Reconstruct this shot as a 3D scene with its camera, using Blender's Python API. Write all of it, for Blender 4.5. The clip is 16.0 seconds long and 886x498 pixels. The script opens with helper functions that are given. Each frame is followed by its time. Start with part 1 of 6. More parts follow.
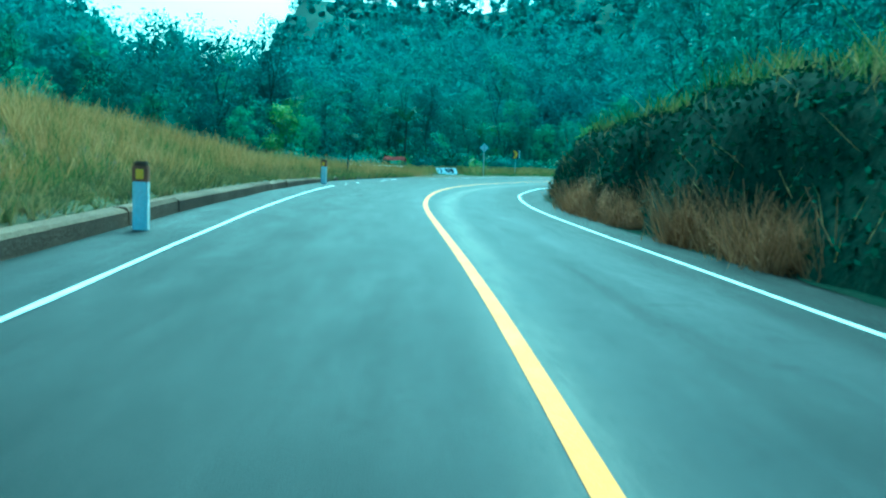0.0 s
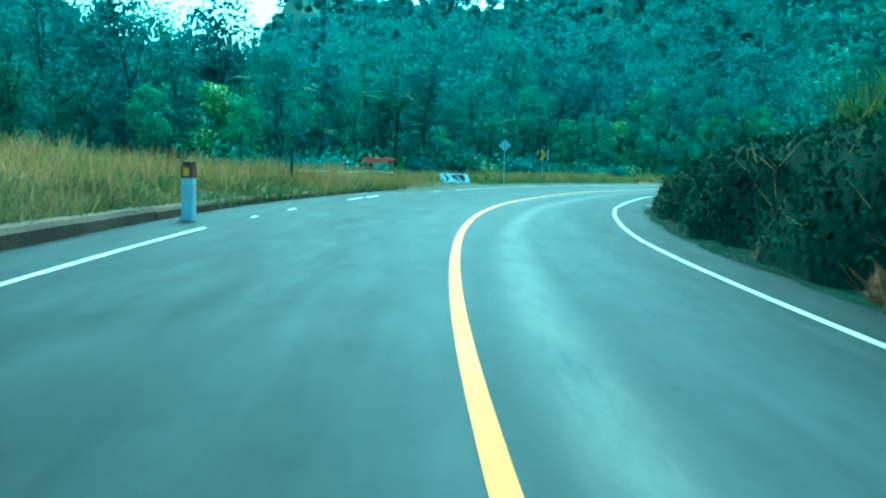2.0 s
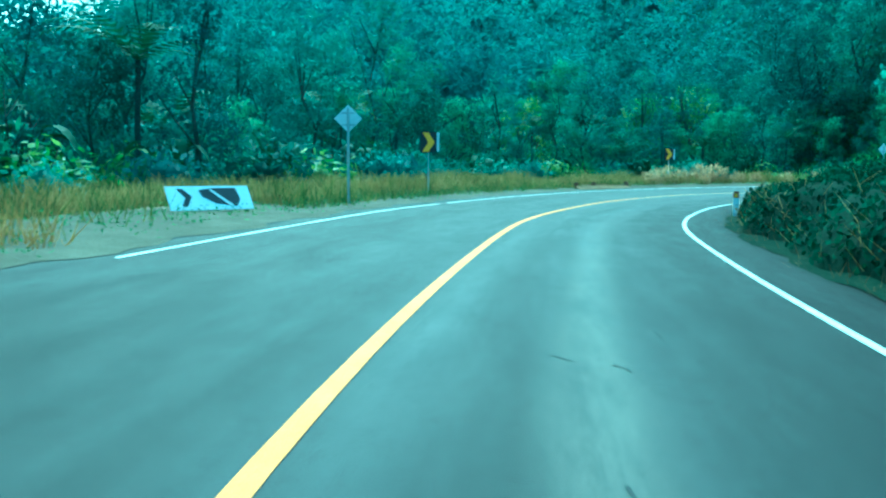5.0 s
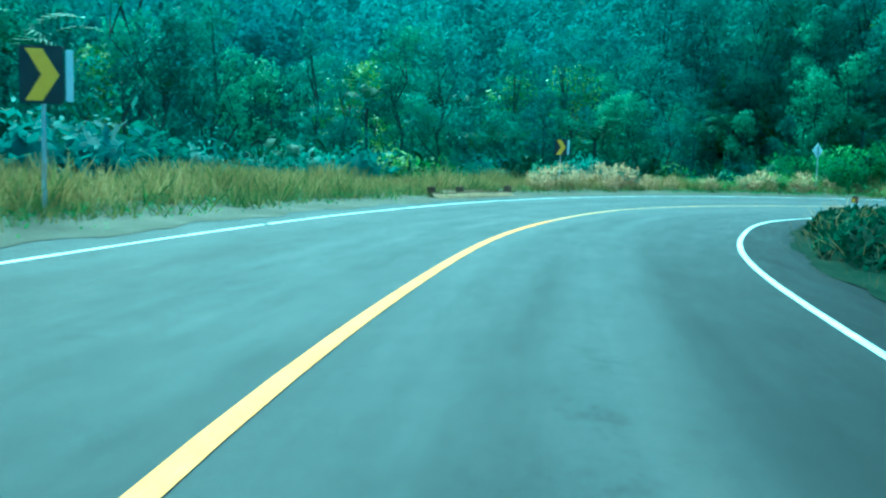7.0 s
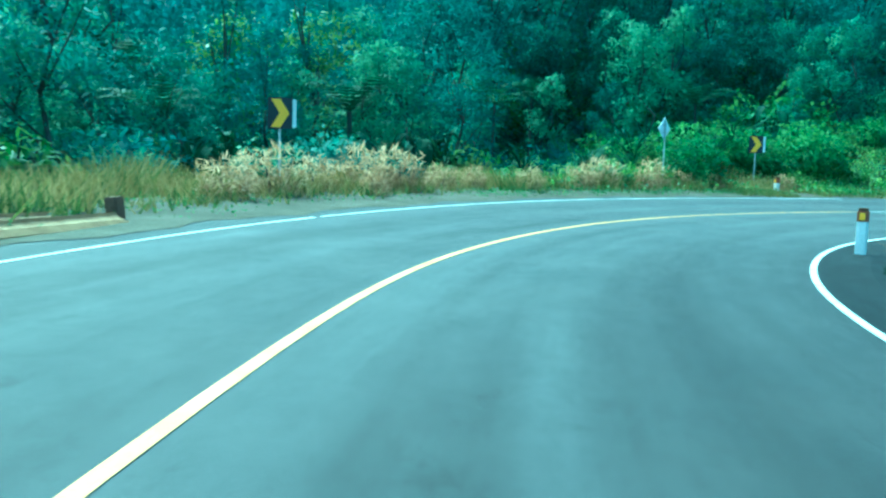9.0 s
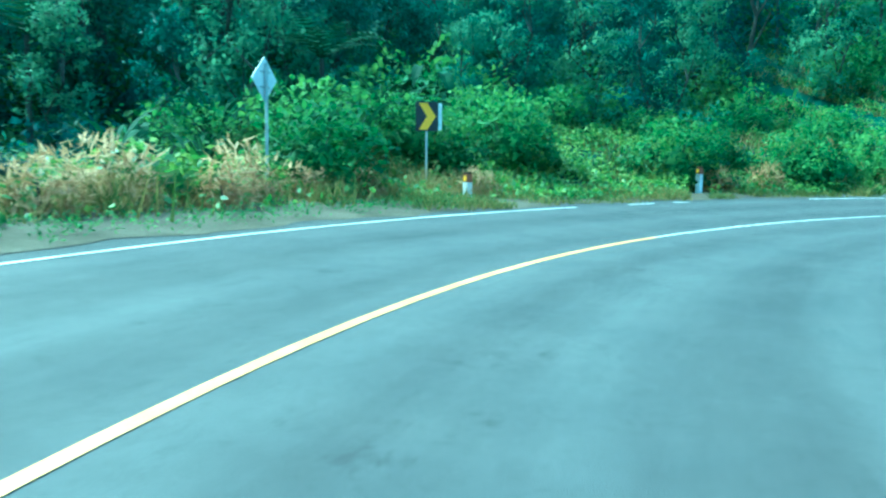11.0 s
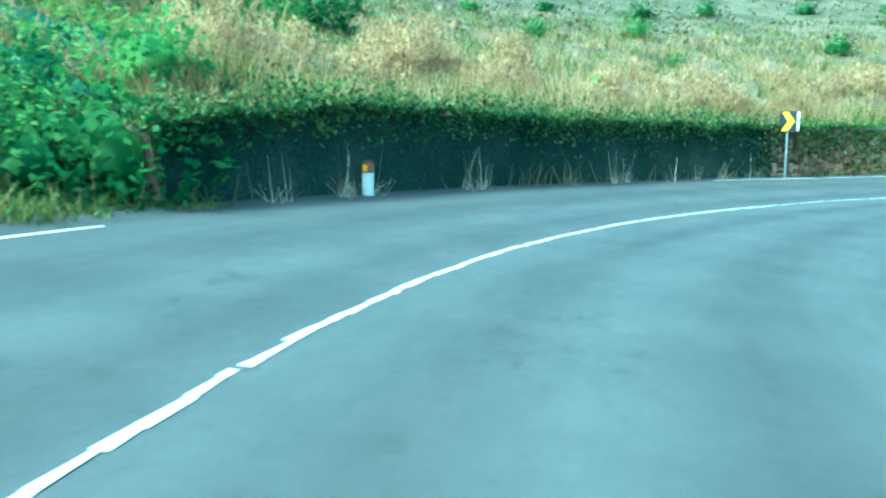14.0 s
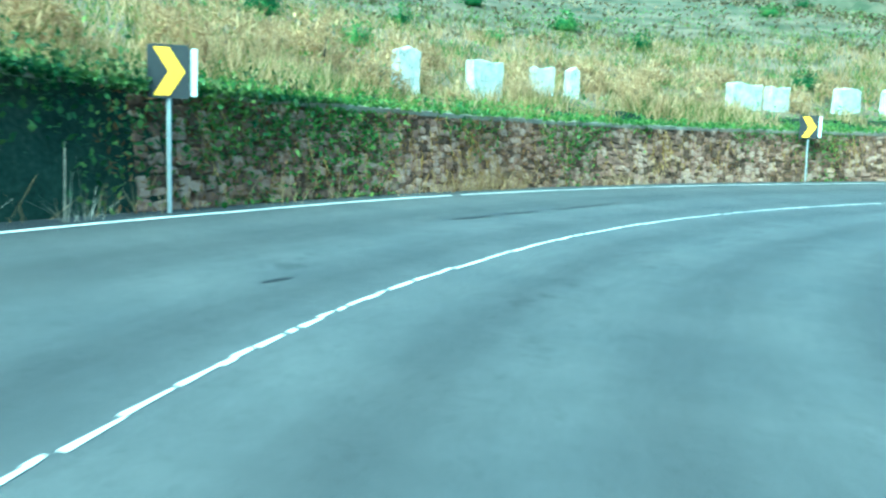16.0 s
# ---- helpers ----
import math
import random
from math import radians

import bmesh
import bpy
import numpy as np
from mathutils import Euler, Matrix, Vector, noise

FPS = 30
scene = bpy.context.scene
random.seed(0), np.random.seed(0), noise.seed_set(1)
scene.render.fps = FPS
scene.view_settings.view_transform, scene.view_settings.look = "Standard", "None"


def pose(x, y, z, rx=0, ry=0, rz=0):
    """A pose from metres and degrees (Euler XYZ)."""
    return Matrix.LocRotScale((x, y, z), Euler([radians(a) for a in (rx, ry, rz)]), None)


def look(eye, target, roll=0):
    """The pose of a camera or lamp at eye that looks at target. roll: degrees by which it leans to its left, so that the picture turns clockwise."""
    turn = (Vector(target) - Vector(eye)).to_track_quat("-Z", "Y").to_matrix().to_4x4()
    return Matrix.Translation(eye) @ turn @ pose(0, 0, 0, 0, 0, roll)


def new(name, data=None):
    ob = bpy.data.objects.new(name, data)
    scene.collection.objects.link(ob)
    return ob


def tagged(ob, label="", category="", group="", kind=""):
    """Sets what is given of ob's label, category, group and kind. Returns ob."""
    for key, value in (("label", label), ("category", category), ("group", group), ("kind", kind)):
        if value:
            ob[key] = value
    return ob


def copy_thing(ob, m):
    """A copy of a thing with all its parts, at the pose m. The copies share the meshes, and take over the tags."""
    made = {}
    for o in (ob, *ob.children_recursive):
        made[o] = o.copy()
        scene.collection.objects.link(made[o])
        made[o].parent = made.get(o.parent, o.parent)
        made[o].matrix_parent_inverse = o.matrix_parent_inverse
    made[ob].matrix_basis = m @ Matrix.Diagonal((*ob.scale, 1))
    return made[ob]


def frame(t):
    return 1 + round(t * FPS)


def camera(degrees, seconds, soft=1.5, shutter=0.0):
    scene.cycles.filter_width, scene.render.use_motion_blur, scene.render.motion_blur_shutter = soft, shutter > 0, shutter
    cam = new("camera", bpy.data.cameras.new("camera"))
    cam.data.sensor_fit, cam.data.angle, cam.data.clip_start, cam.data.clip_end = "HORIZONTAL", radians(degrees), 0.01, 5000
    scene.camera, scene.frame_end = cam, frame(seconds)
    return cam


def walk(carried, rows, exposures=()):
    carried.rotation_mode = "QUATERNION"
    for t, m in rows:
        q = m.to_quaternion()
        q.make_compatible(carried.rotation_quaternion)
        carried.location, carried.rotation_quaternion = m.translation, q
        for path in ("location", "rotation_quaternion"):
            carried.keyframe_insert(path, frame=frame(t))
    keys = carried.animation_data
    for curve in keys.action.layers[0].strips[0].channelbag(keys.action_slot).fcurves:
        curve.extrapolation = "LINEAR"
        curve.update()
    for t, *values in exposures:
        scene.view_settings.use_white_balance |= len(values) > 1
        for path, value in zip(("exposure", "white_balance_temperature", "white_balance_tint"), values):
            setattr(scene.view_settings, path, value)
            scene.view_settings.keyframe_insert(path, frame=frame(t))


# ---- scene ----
cam = camera(55.93, 16.0, soft=2.3, shutter=0.14)
PATH = [
    (0.0, look((-3.552, -0.874, 1.078), (-1.620, 8.885, 0.064), 2.02)),
    (0.5, look((-2.998, 3.621, 1.101), (-1.146, 13.395, 0.085), 1.77)),
    (1.0, look((-2.380, 8.091, 1.108), (-0.527, 17.866, 0.098), 2.05)),
    (1.5, look((-1.638, 12.506, 1.110), (0.283, 22.269, 0.119), 1.93)),
    (2.0, look((-0.779, 16.830, 1.102), (1.223, 26.579, 0.129), 1.67)),
    (2.5, look((0.178, 21.033, 1.143), (2.182, 30.782, 0.168), 1.54)),
    (3.0, look((1.224, 25.113, 1.158), (3.242, 34.859, 0.189), 1.44)),
    (3.5, look((2.395, 29.112, 1.180), (4.652, 38.807, 0.227), 0.70)),
    (4.0, look((3.791, 33.149, 1.140), (6.459, 42.739, 0.183), -0.05)),
    (4.2, look((4.381, 34.787, 1.182), (7.227, 44.326, 0.232), -0.19)),
    (4.5, look((5.298, 37.243, 1.177), (8.371, 46.712, 0.227), -0.08)),
    (5.0, look((6.929, 41.319, 1.151), (10.314, 50.682, 0.205), 0.44)),
    (5.5, look((8.732, 45.348, 1.118), (12.413, 54.598, 0.176), 1.13)),
    (6.0, look((10.739, 49.309, 1.093), (14.777, 58.409, 0.154), 1.66)),
    (6.3, look((12.052, 51.647, 1.088), (16.365, 60.620, 0.150), 1.77)),
    (6.5, look((12.974, 53.195, 1.099), (17.486, 62.068, 0.152), 1.94)),
    (7.0, look((15.397, 56.996, 1.068), (20.403, 65.602, 0.124), 1.95)),
    (7.5, look((17.994, 60.669, 1.123), (23.462, 68.985, 0.149), 2.30)),
    (8.0, look((20.810, 64.167, 1.112), (26.844, 72.078, 0.115), 2.46)),
    (8.2, look((22.008, 65.506, 1.155), (28.247, 73.253, 0.126), 2.30)),
    (8.5, look((23.885, 67.439, 1.156), (30.456, 74.907, 0.131), 2.20)),
    (9.0, look((27.226, 70.429, 1.158), (34.392, 77.331, 0.156), 1.71)),
    (9.5, look((30.811, 73.084, 1.161), (38.598, 79.282, 0.188), 1.08)),
    (10.0, look((34.609, 75.356, 1.163), (43.006, 80.702, 0.213), 0.59)),
    (10.3, look((36.967, 76.509, 1.163), (45.709, 81.273, 0.218), 0.49)),
    (10.5, look((38.559, 77.180, 1.166), (47.497, 81.567, 0.234), 0.53)),
    (11.0, look((42.623, 78.501, 1.133), (52.021, 81.784, 0.176), 0.62)),
    (11.5, look((46.816, 79.332, 1.099), (56.511, 81.564, 0.084), 0.73)),
    (12.0, look((51.096, 79.514, 1.077), (61.007, 80.226, -0.047), 1.53)),
    (12.5, look((55.338, 78.929, 1.095), (65.211, 77.853, -0.071), 1.39)),
    (13.0, look((59.417, 77.674, 1.141), (68.939, 74.853, -0.040), 1.43)),
    (13.5, look((63.299, 75.718, 1.174), (72.215, 71.341, -0.006), 1.6)),
    (14.0, look((66.870, 73.163, 1.098), (75.016, 67.473, -0.036), 0.8)),
    (14.5, look((70.029, 70.040, 1.035), (77.092, 63.049, -0.082), 1.0)),
    (15.0, look((72.663, 66.425, 1.107), (78.446, 58.345, -0.050), 1.8)),
    (15.5, look((74.668, 62.423, 1.139), (79.063, 53.505, 0.055), 2.05)),
    (16.0, look((75.982, 58.139, 1.190), (78.963, 48.646, 0.190), 1.54)),
]
EXPOSURES = [(0.0, 1.66, 3210, -64), (4.0, 1.8, 3240, -64), (8.0, 2.06, 3400, -60), (11.0, 2.36, 3640, -52), (13.0, 2.52, 3800, -48), (16.0, 2.25, 3890, -47)]
walk(cam, PATH, EXPOSURES)

# ---- light ----
SUN_AZ, SUN_EL = 8.0, 52.0
world = bpy.data.worlds.new("sky")
scene.world = world
world.use_nodes = True
wn, wl = world.node_tree.nodes, world.node_tree.links
sky = wn.new("ShaderNodeTexSky")
sky.sky_type, sky.sun_disc = "NISHITA", False
sky.sun_elevation, sky.sun_rotation = radians(SUN_EL), radians(SUN_AZ)
sky.air_density, sky.dust_density = 1.0, 7.0
wl.new(sky.outputs[0], wn["Background"].inputs[0])
wn["Background"].inputs[1].default_value = 0.15
sun_data = bpy.data.lights.new("sun", "SUN")
sun_data.energy, sun_data.angle, sun_data.color = 1.1, radians(0.6), (1.0, 0.95, 0.86)
sun = new("sun", sun_data)
sun.matrix_world = look((0, 0, 60), (-math.sin(radians(SUN_AZ)) * 60 * math.cos(radians(SUN_EL)), -math.cos(radians(SUN_AZ)) * 60 * math.cos(radians(SUN_EL)), 60 - 60 * math.sin(radians(SUN_EL))))


# ---- materials ----
def material(name, colours, scale=4.0, rough=0.8, bump=0.0, fine=40.0, detail_mix=0.35, metal=0.0, island=0.0, translucent=0.0, object_random=0.0, spec=0.1):
    """Colours blended by noise at two scales, with fine relief."""
    m = bpy.data.materials.new(name)
    m.use_nodes = True
    n, l = m.node_tree.nodes, m.node_tree.links
    bsdf = n["Principled BSDF"]
    bsdf.inputs["Roughness"].default_value = rough
    bsdf.inputs["Metallic"].default_value = metal
    bsdf.inputs["Specular IOR Level"].default_value = spec
    geo = n.new("ShaderNodeNewGeometry")
    coarse, small = n.new("ShaderNodeTexNoise"), n.new("ShaderNodeTexNoise")
    coarse.inputs["Scale"].default_value, coarse.inputs["Detail"].default_value = scale, 5
    small.inputs["Scale"].default_value, small.inputs["Detail"].default_value = fine, 3
    l.new(geo.outputs["Position"], coarse.inputs["Vector"])
    l.new(geo.outputs["Position"], small.inputs["Vector"])
    mix = n.new("ShaderNodeMath")
    mix.operation = "MULTIPLY_ADD"
    mix.inputs[1].default_value = detail_mix
    l.new(small.outputs["Fac"], mix.inputs[0])
    sub = n.new("ShaderNodeMath")
    sub.operation = "MULTIPLY"
    sub.inputs[1].default_value = 1 - detail_mix
    l.new(coarse.outputs["Fac"], sub.inputs[0])
    l.new(sub.outputs[0], mix.inputs[2])
    value = mix.outputs[0]
    for share, kind, socket in ((island, "ShaderNodeNewGeometry", "Random Per Island"), (object_random, "ShaderNodeObjectInfo", "Random")):
        if not share:
            continue
        info = n.new(kind)
        add = n.new("ShaderNodeMath")
        add.operation = "MULTIPLY_ADD"
        add.inputs[1].default_value = share
        l.new(info.outputs[socket], add.inputs[0])
        off = n.new("ShaderNodeMath")
        off.operation = "SUBTRACT"
        off.inputs[1].default_value = share / 2
        l.new(value, off.inputs[0])
        l.new(off.outputs[0], add.inputs[2])
        value = add.outputs[0]
    ramp = n.new("ShaderNodeValToRGB")
    ramp.color_ramp.elements[0].position, ramp.color_ramp.elements[1].position = 0.3, 0.7
    ramp.color_ramp.elements[0].color, ramp.color_ramp.elements[1].color = (*colours[0], 1), (*colours[-1], 1)
    for k, c in enumerate(colours[1:-1]):
        e = ramp.color_ramp.elements.new(0.3 + 0.4 * (k + 1) / (len(colours) - 1))
        e.color = (*c, 1)
    l.new(value, ramp.inputs[0])
    l.new(ramp.outputs[0], bsdf.inputs["Base Color"])
    if bump:
        b = n.new("ShaderNodeBump")
        b.inputs["Strength"].default_value, b.inputs["Distance"].default_value = bump, 0.03
        l.new(small.outputs["Fac"], b.inputs["Height"])
        l.new(b.outputs[0], bsdf.inputs["Normal"])
    if translucent:
        t = n.new("ShaderNodeBsdfTranslucent")
        l.new(ramp.outputs[0], t.inputs["Color"])
        add = n.new("ShaderNodeMixShader")
        add.inputs[0].default_value = translucent
        l.new(bsdf.outputs[0], add.inputs[1])
        l.new(t.outputs[0], add.inputs[2])
        l.new(add.outputs[0], n["Material Output"].inputs["Surface"])
    return m


M = {
    "white_paint": material("white_paint", [(0.4, 0.39, 0.37), (0.74, 0.73, 0.7)], 3, 0.6, 0.2, 60, 0.4),
    "yellow_paint": material("yellow_paint", [(0.38, 0.145, 0.018), (0.52, 0.2, 0.03), (0.57, 0.26, 0.055)], 2, 0.6, 0.2, 60, 0.4),
    "pale_yellow_paint": material("pale_yellow_paint", [(0.38, 0.2, 0.06), (0.52, 0.29, 0.1), (0.6, 0.37, 0.15)], 2, 0.6, 0.2, 60, 0.4),
    "earth": material("earth", [(0.08, 0.06, 0.04), (0.17, 0.13, 0.085), (0.26, 0.21, 0.14)], 0.6, 0.95, 0.8, 12, 0.4),
    "gravel": material("gravel", [(0.045, 0.038, 0.025), (0.08, 0.068, 0.047), (0.125, 0.108, 0.08)], 1.2, 0.95, 0.9, 30, 0.5),
    "undergrowth": material("undergrowth", [(0.01, 0.028, 0.02), (0.02, 0.05, 0.033), (0.04, 0.078, 0.046)], 0.15, 0.95, 0.8, 3, 0.5),
    # bluish-green leaves; some haze blue is put into leaf and leaf_dark
    "leaf": material("leaf", [(0.034, 0.082, 0.064), (0.07, 0.148, 0.098), (0.15, 0.245, 0.125)], 0.22, 0.6, 0, 2.0, 0.3, island=0.08, translucent=0.5, spec=0.08, object_random=0.5),
    "leaf_light": material("leaf_light", [(0.06, 0.12, 0.02), (0.12, 0.2, 0.035), (0.22, 0.28, 0.06)], 0.35, 0.48, 0, 2.0, 0.3, island=0.45, translucent=0.5, spec=0.35),
    "leaf_dark": material("leaf_dark", [(0.034, 0.084, 0.08), (0.062, 0.137, 0.114), (0.115, 0.2, 0.145)], 0.12, 0.6, 0, 2.0, 0.3, island=0.06, translucent=0.5, spec=0.08, object_random=0.5),
    # leaves of the inner bank: its shade is put into their colour
    "leaf_bank_shaded": material("leaf_bank_shaded", [(0.009, 0.022, 0.013), (0.018, 0.038, 0.019), (0.036, 0.06, 0.026)], 0.25, 0.8, 0, 2.0, 0.3, island=0.08, translucent=0.2, spec=0.02),
    "straw": material("straw", [(0.19, 0.115, 0.032), (0.32, 0.2, 0.066), (0.43, 0.285, 0.11)], 0.35, 0.8, 0, 3.0, 0.3, island=0.35, translucent=0.3),
    "green_grass": material("green_grass", [(0.055, 0.085, 0.02), (0.12, 0.14, 0.034), (0.24, 0.19, 0.065)], 0.4, 0.7, 0, 3.0, 0.3, island=0.4, translucent=0.3),
    "rust_bush": material("rust_bush", [(0.1, 0.05, 0.02), (0.18, 0.092, 0.038), (0.28, 0.155, 0.07)], 0.6, 0.85, 0, 3.0, 0.3, island=0.4, translucent=0.2),
    "tar": material("tar", [(0.012, 0.012, 0.013), (0.025, 0.025, 0.026)], 3, 0.6, 0.2, 40, 0.4),
    "turf_earth": material("turf_earth", [(0.03, 0.034, 0.014), (0.06, 0.055, 0.024), (0.1, 0.08, 0.042)], 0.9, 0.95, 0.8, 12, 0.5),
    "kerb_turf": material("kerb_turf", [(0.06, 0.07, 0.02), (0.13, 0.12, 0.04), (0.26, 0.19, 0.08)], 0.5, 0.8, 0, 3.0, 0.3, island=0.35, translucent=0.3),
    "dry_stalk": material("dry_stalk", [(0.34, 0.28, 0.2), (0.52, 0.45, 0.35), (0.68, 0.6, 0.48)], 0.8, 0.8, 0, 6.0, 0.3, island=0.3, translucent=0.2),
    "leaf_crest": material("leaf_crest", [(0.03, 0.055, 0.02), (0.08, 0.108, 0.034), (0.17, 0.175, 0.066)], 0.5, 0.6, 0, 2.0, 0.3, island=0.4, translucent=0.35, spec=0.08),
    "bark": material("bark", [(0.022, 0.026, 0.021), (0.05, 0.055, 0.045), (0.095, 0.098, 0.08)], 1.5, 0.9, 0.6, 14, 0.5),
    "concrete": material("concrete", [(0.14, 0.115, 0.085), (0.24, 0.21, 0.17), (0.38, 0.35, 0.3)], 1.2, 0.9, 0.6, 24, 0.45),
    "brown_concrete": material("brown_concrete", [(0.055, 0.034, 0.02), (0.10, 0.065, 0.04), (0.16, 0.11, 0.07)], 1.0, 0.9, 0.6, 24, 0.45),
    "white_concrete": material("white_concrete", [(0.16, 0.15, 0.12), (0.42, 0.41, 0.37), (0.62, 0.61, 0.57)], 3.5, 0.85, 0.4, 24, 0.5),
    "orange_paint": material("orange_paint", [(0.15, 0.07, 0.04), (0.27, 0.12, 0.06)], 6, 0.6, 0.1, 40, 0.4),
    "black_sheet": material("black_sheet", [(0.012, 0.012, 0.014), (0.03, 0.03, 0.032)], 4, 0.45, 0.0, 30, 0.3, spec=0.4),
    "yellow_sheet": material("yellow_sheet", [(0.8, 0.42, 0.015), (0.88, 0.5, 0.02)], 4, 0.4, 0.0, 30, 0.3, spec=0.4),
    "white_sheet": material("white_sheet", [(0.62, 0.62, 0.6), (0.8, 0.8, 0.79)], 4, 0.4, 0.0, 30, 0.3, spec=0.4),
    "galvanised": material("galvanised", [(0.35, 0.36, 0.36), (0.55, 0.55, 0.54)], 8, 0.5, 0.1, 60, 0.4, metal=0.6, spec=0.4),
    "stone": material("stone", [(0.07, 0.045, 0.03), (0.15, 0.09, 0.062), (0.22, 0.13, 0.095), (0.32, 0.22, 0.165)], 0.9, 0.9, 0.8, 18, 0.45, object_random=0.5),
    "stone_rest": material("stone_rest", [(0.07, 0.045, 0.03), (0.15, 0.09, 0.062), (0.22, 0.13, 0.095), (0.32, 0.22, 0.165)], 0.9, 0.9, 0.8, 18, 0.45, island=0.5),
    "mortar": material("mortar", [(0.10, 0.07, 0.05), (0.2, 0.15, 0.11)], 1.5, 0.95, 0.7, 20, 0.5),
    "leaf_glossy": material("leaf_glossy", [(0.014, 0.034, 0.016), (0.03, 0.062, 0.028), (0.06, 0.1, 0.042)], 0.4, 0.6, 0, 2.0, 0.3, island=0.3, translucent=0.25, spec=0.06),
    "grey_scrub": material("grey_scrub", [(0.075, 0.06, 0.03), (0.15, 0.117, 0.062), (0.25, 0.185, 0.11)], 0.2, 0.8, 0, 3.0, 0.3, island=0.4, translucent=0.2),
    "rail": material("rail", [(0.17, 0.1, 0.045), (0.34, 0.23, 0.11)], 4, 0.7, 0.2, 30, 0.4),
    "verge_straw": material("verge_straw", [(0.15, 0.11, 0.034), (0.27, 0.205, 0.07), (0.38, 0.3, 0.125)], 0.5, 0.8, 0, 3.0, 0.3, island=0.35, translucent=0.35),
    "straw_pale": material("straw_pale", [(0.24, 0.15, 0.068), (0.37, 0.25, 0.122), (0.5, 0.36, 0.2)], 0.5, 0.8, 0, 3.0, 0.3, island=0.35, translucent=0.35),
    "leaf_creeper": material("leaf_creeper", [(0.025, 0.055, 0.02), (0.065, 0.11, 0.03), (0.16, 0.2, 0.05)], 0.5, 0.5, 0, 2.0, 0.3, island=0.4, translucent=0.35, spec=0.15),
    # soil made near black: the cut bank's shade is put into the colour
    "darkened_soil": material("darkened_soil", [(0.006, 0.011, 0.007), (0.012, 0.019, 0.011), (0.026, 0.03, 0.017)], 0.9, 0.95, 0.9, 9, 0.5, spec=0.03),
    "post_white": material("post_white", [(0.62, 0.58, 0.52), (0.84, 0.82, 0.78)], 3, 0.7, 0.2, 24, 0.4),
    # wall face under the creepers: the overhang's shade is put into the colour
    "shaded_wall": material("shaded_wall", [(0.012, 0.019, 0.013), (0.026, 0.038, 0.026), (0.055, 0.062, 0.042)], 0.8, 0.95, 0.7, 16, 0.5),
    "leaf_mid": material("leaf_mid", [(0.03, 0.072, 0.02), (0.075, 0.15, 0.038), (0.16, 0.25, 0.06)], 0.4, 0.6, 0, 2.0, 0.3, island=0.3, translucent=0.45, spec=0.12, object_random=0.25),
    # far leaves: the blue and pallor of distant haze are put into the colour
    "leaf_far_hazed": material("leaf_far_hazed", [(0.036, 0.084, 0.09), (0.072, 0.148, 0.14), (0.14, 0.235, 0.175)], 0.07, 0.8, 0, 0.5, 0.35, island=0.05, translucent=0.5, spec=0.04),
    "board_white": material("board_white", [(0.75, 0.75, 0.73), (0.86, 0.86, 0.85)], 4, 0.5, 0.0, 30, 0.3, spec=0.4),
    "red_cloth": material("red_cloth", [(0.1, 0.006, 0.006), (0.15, 0.011, 0.01)], 3, 0.8, 0.2, 30, 0.4),
}


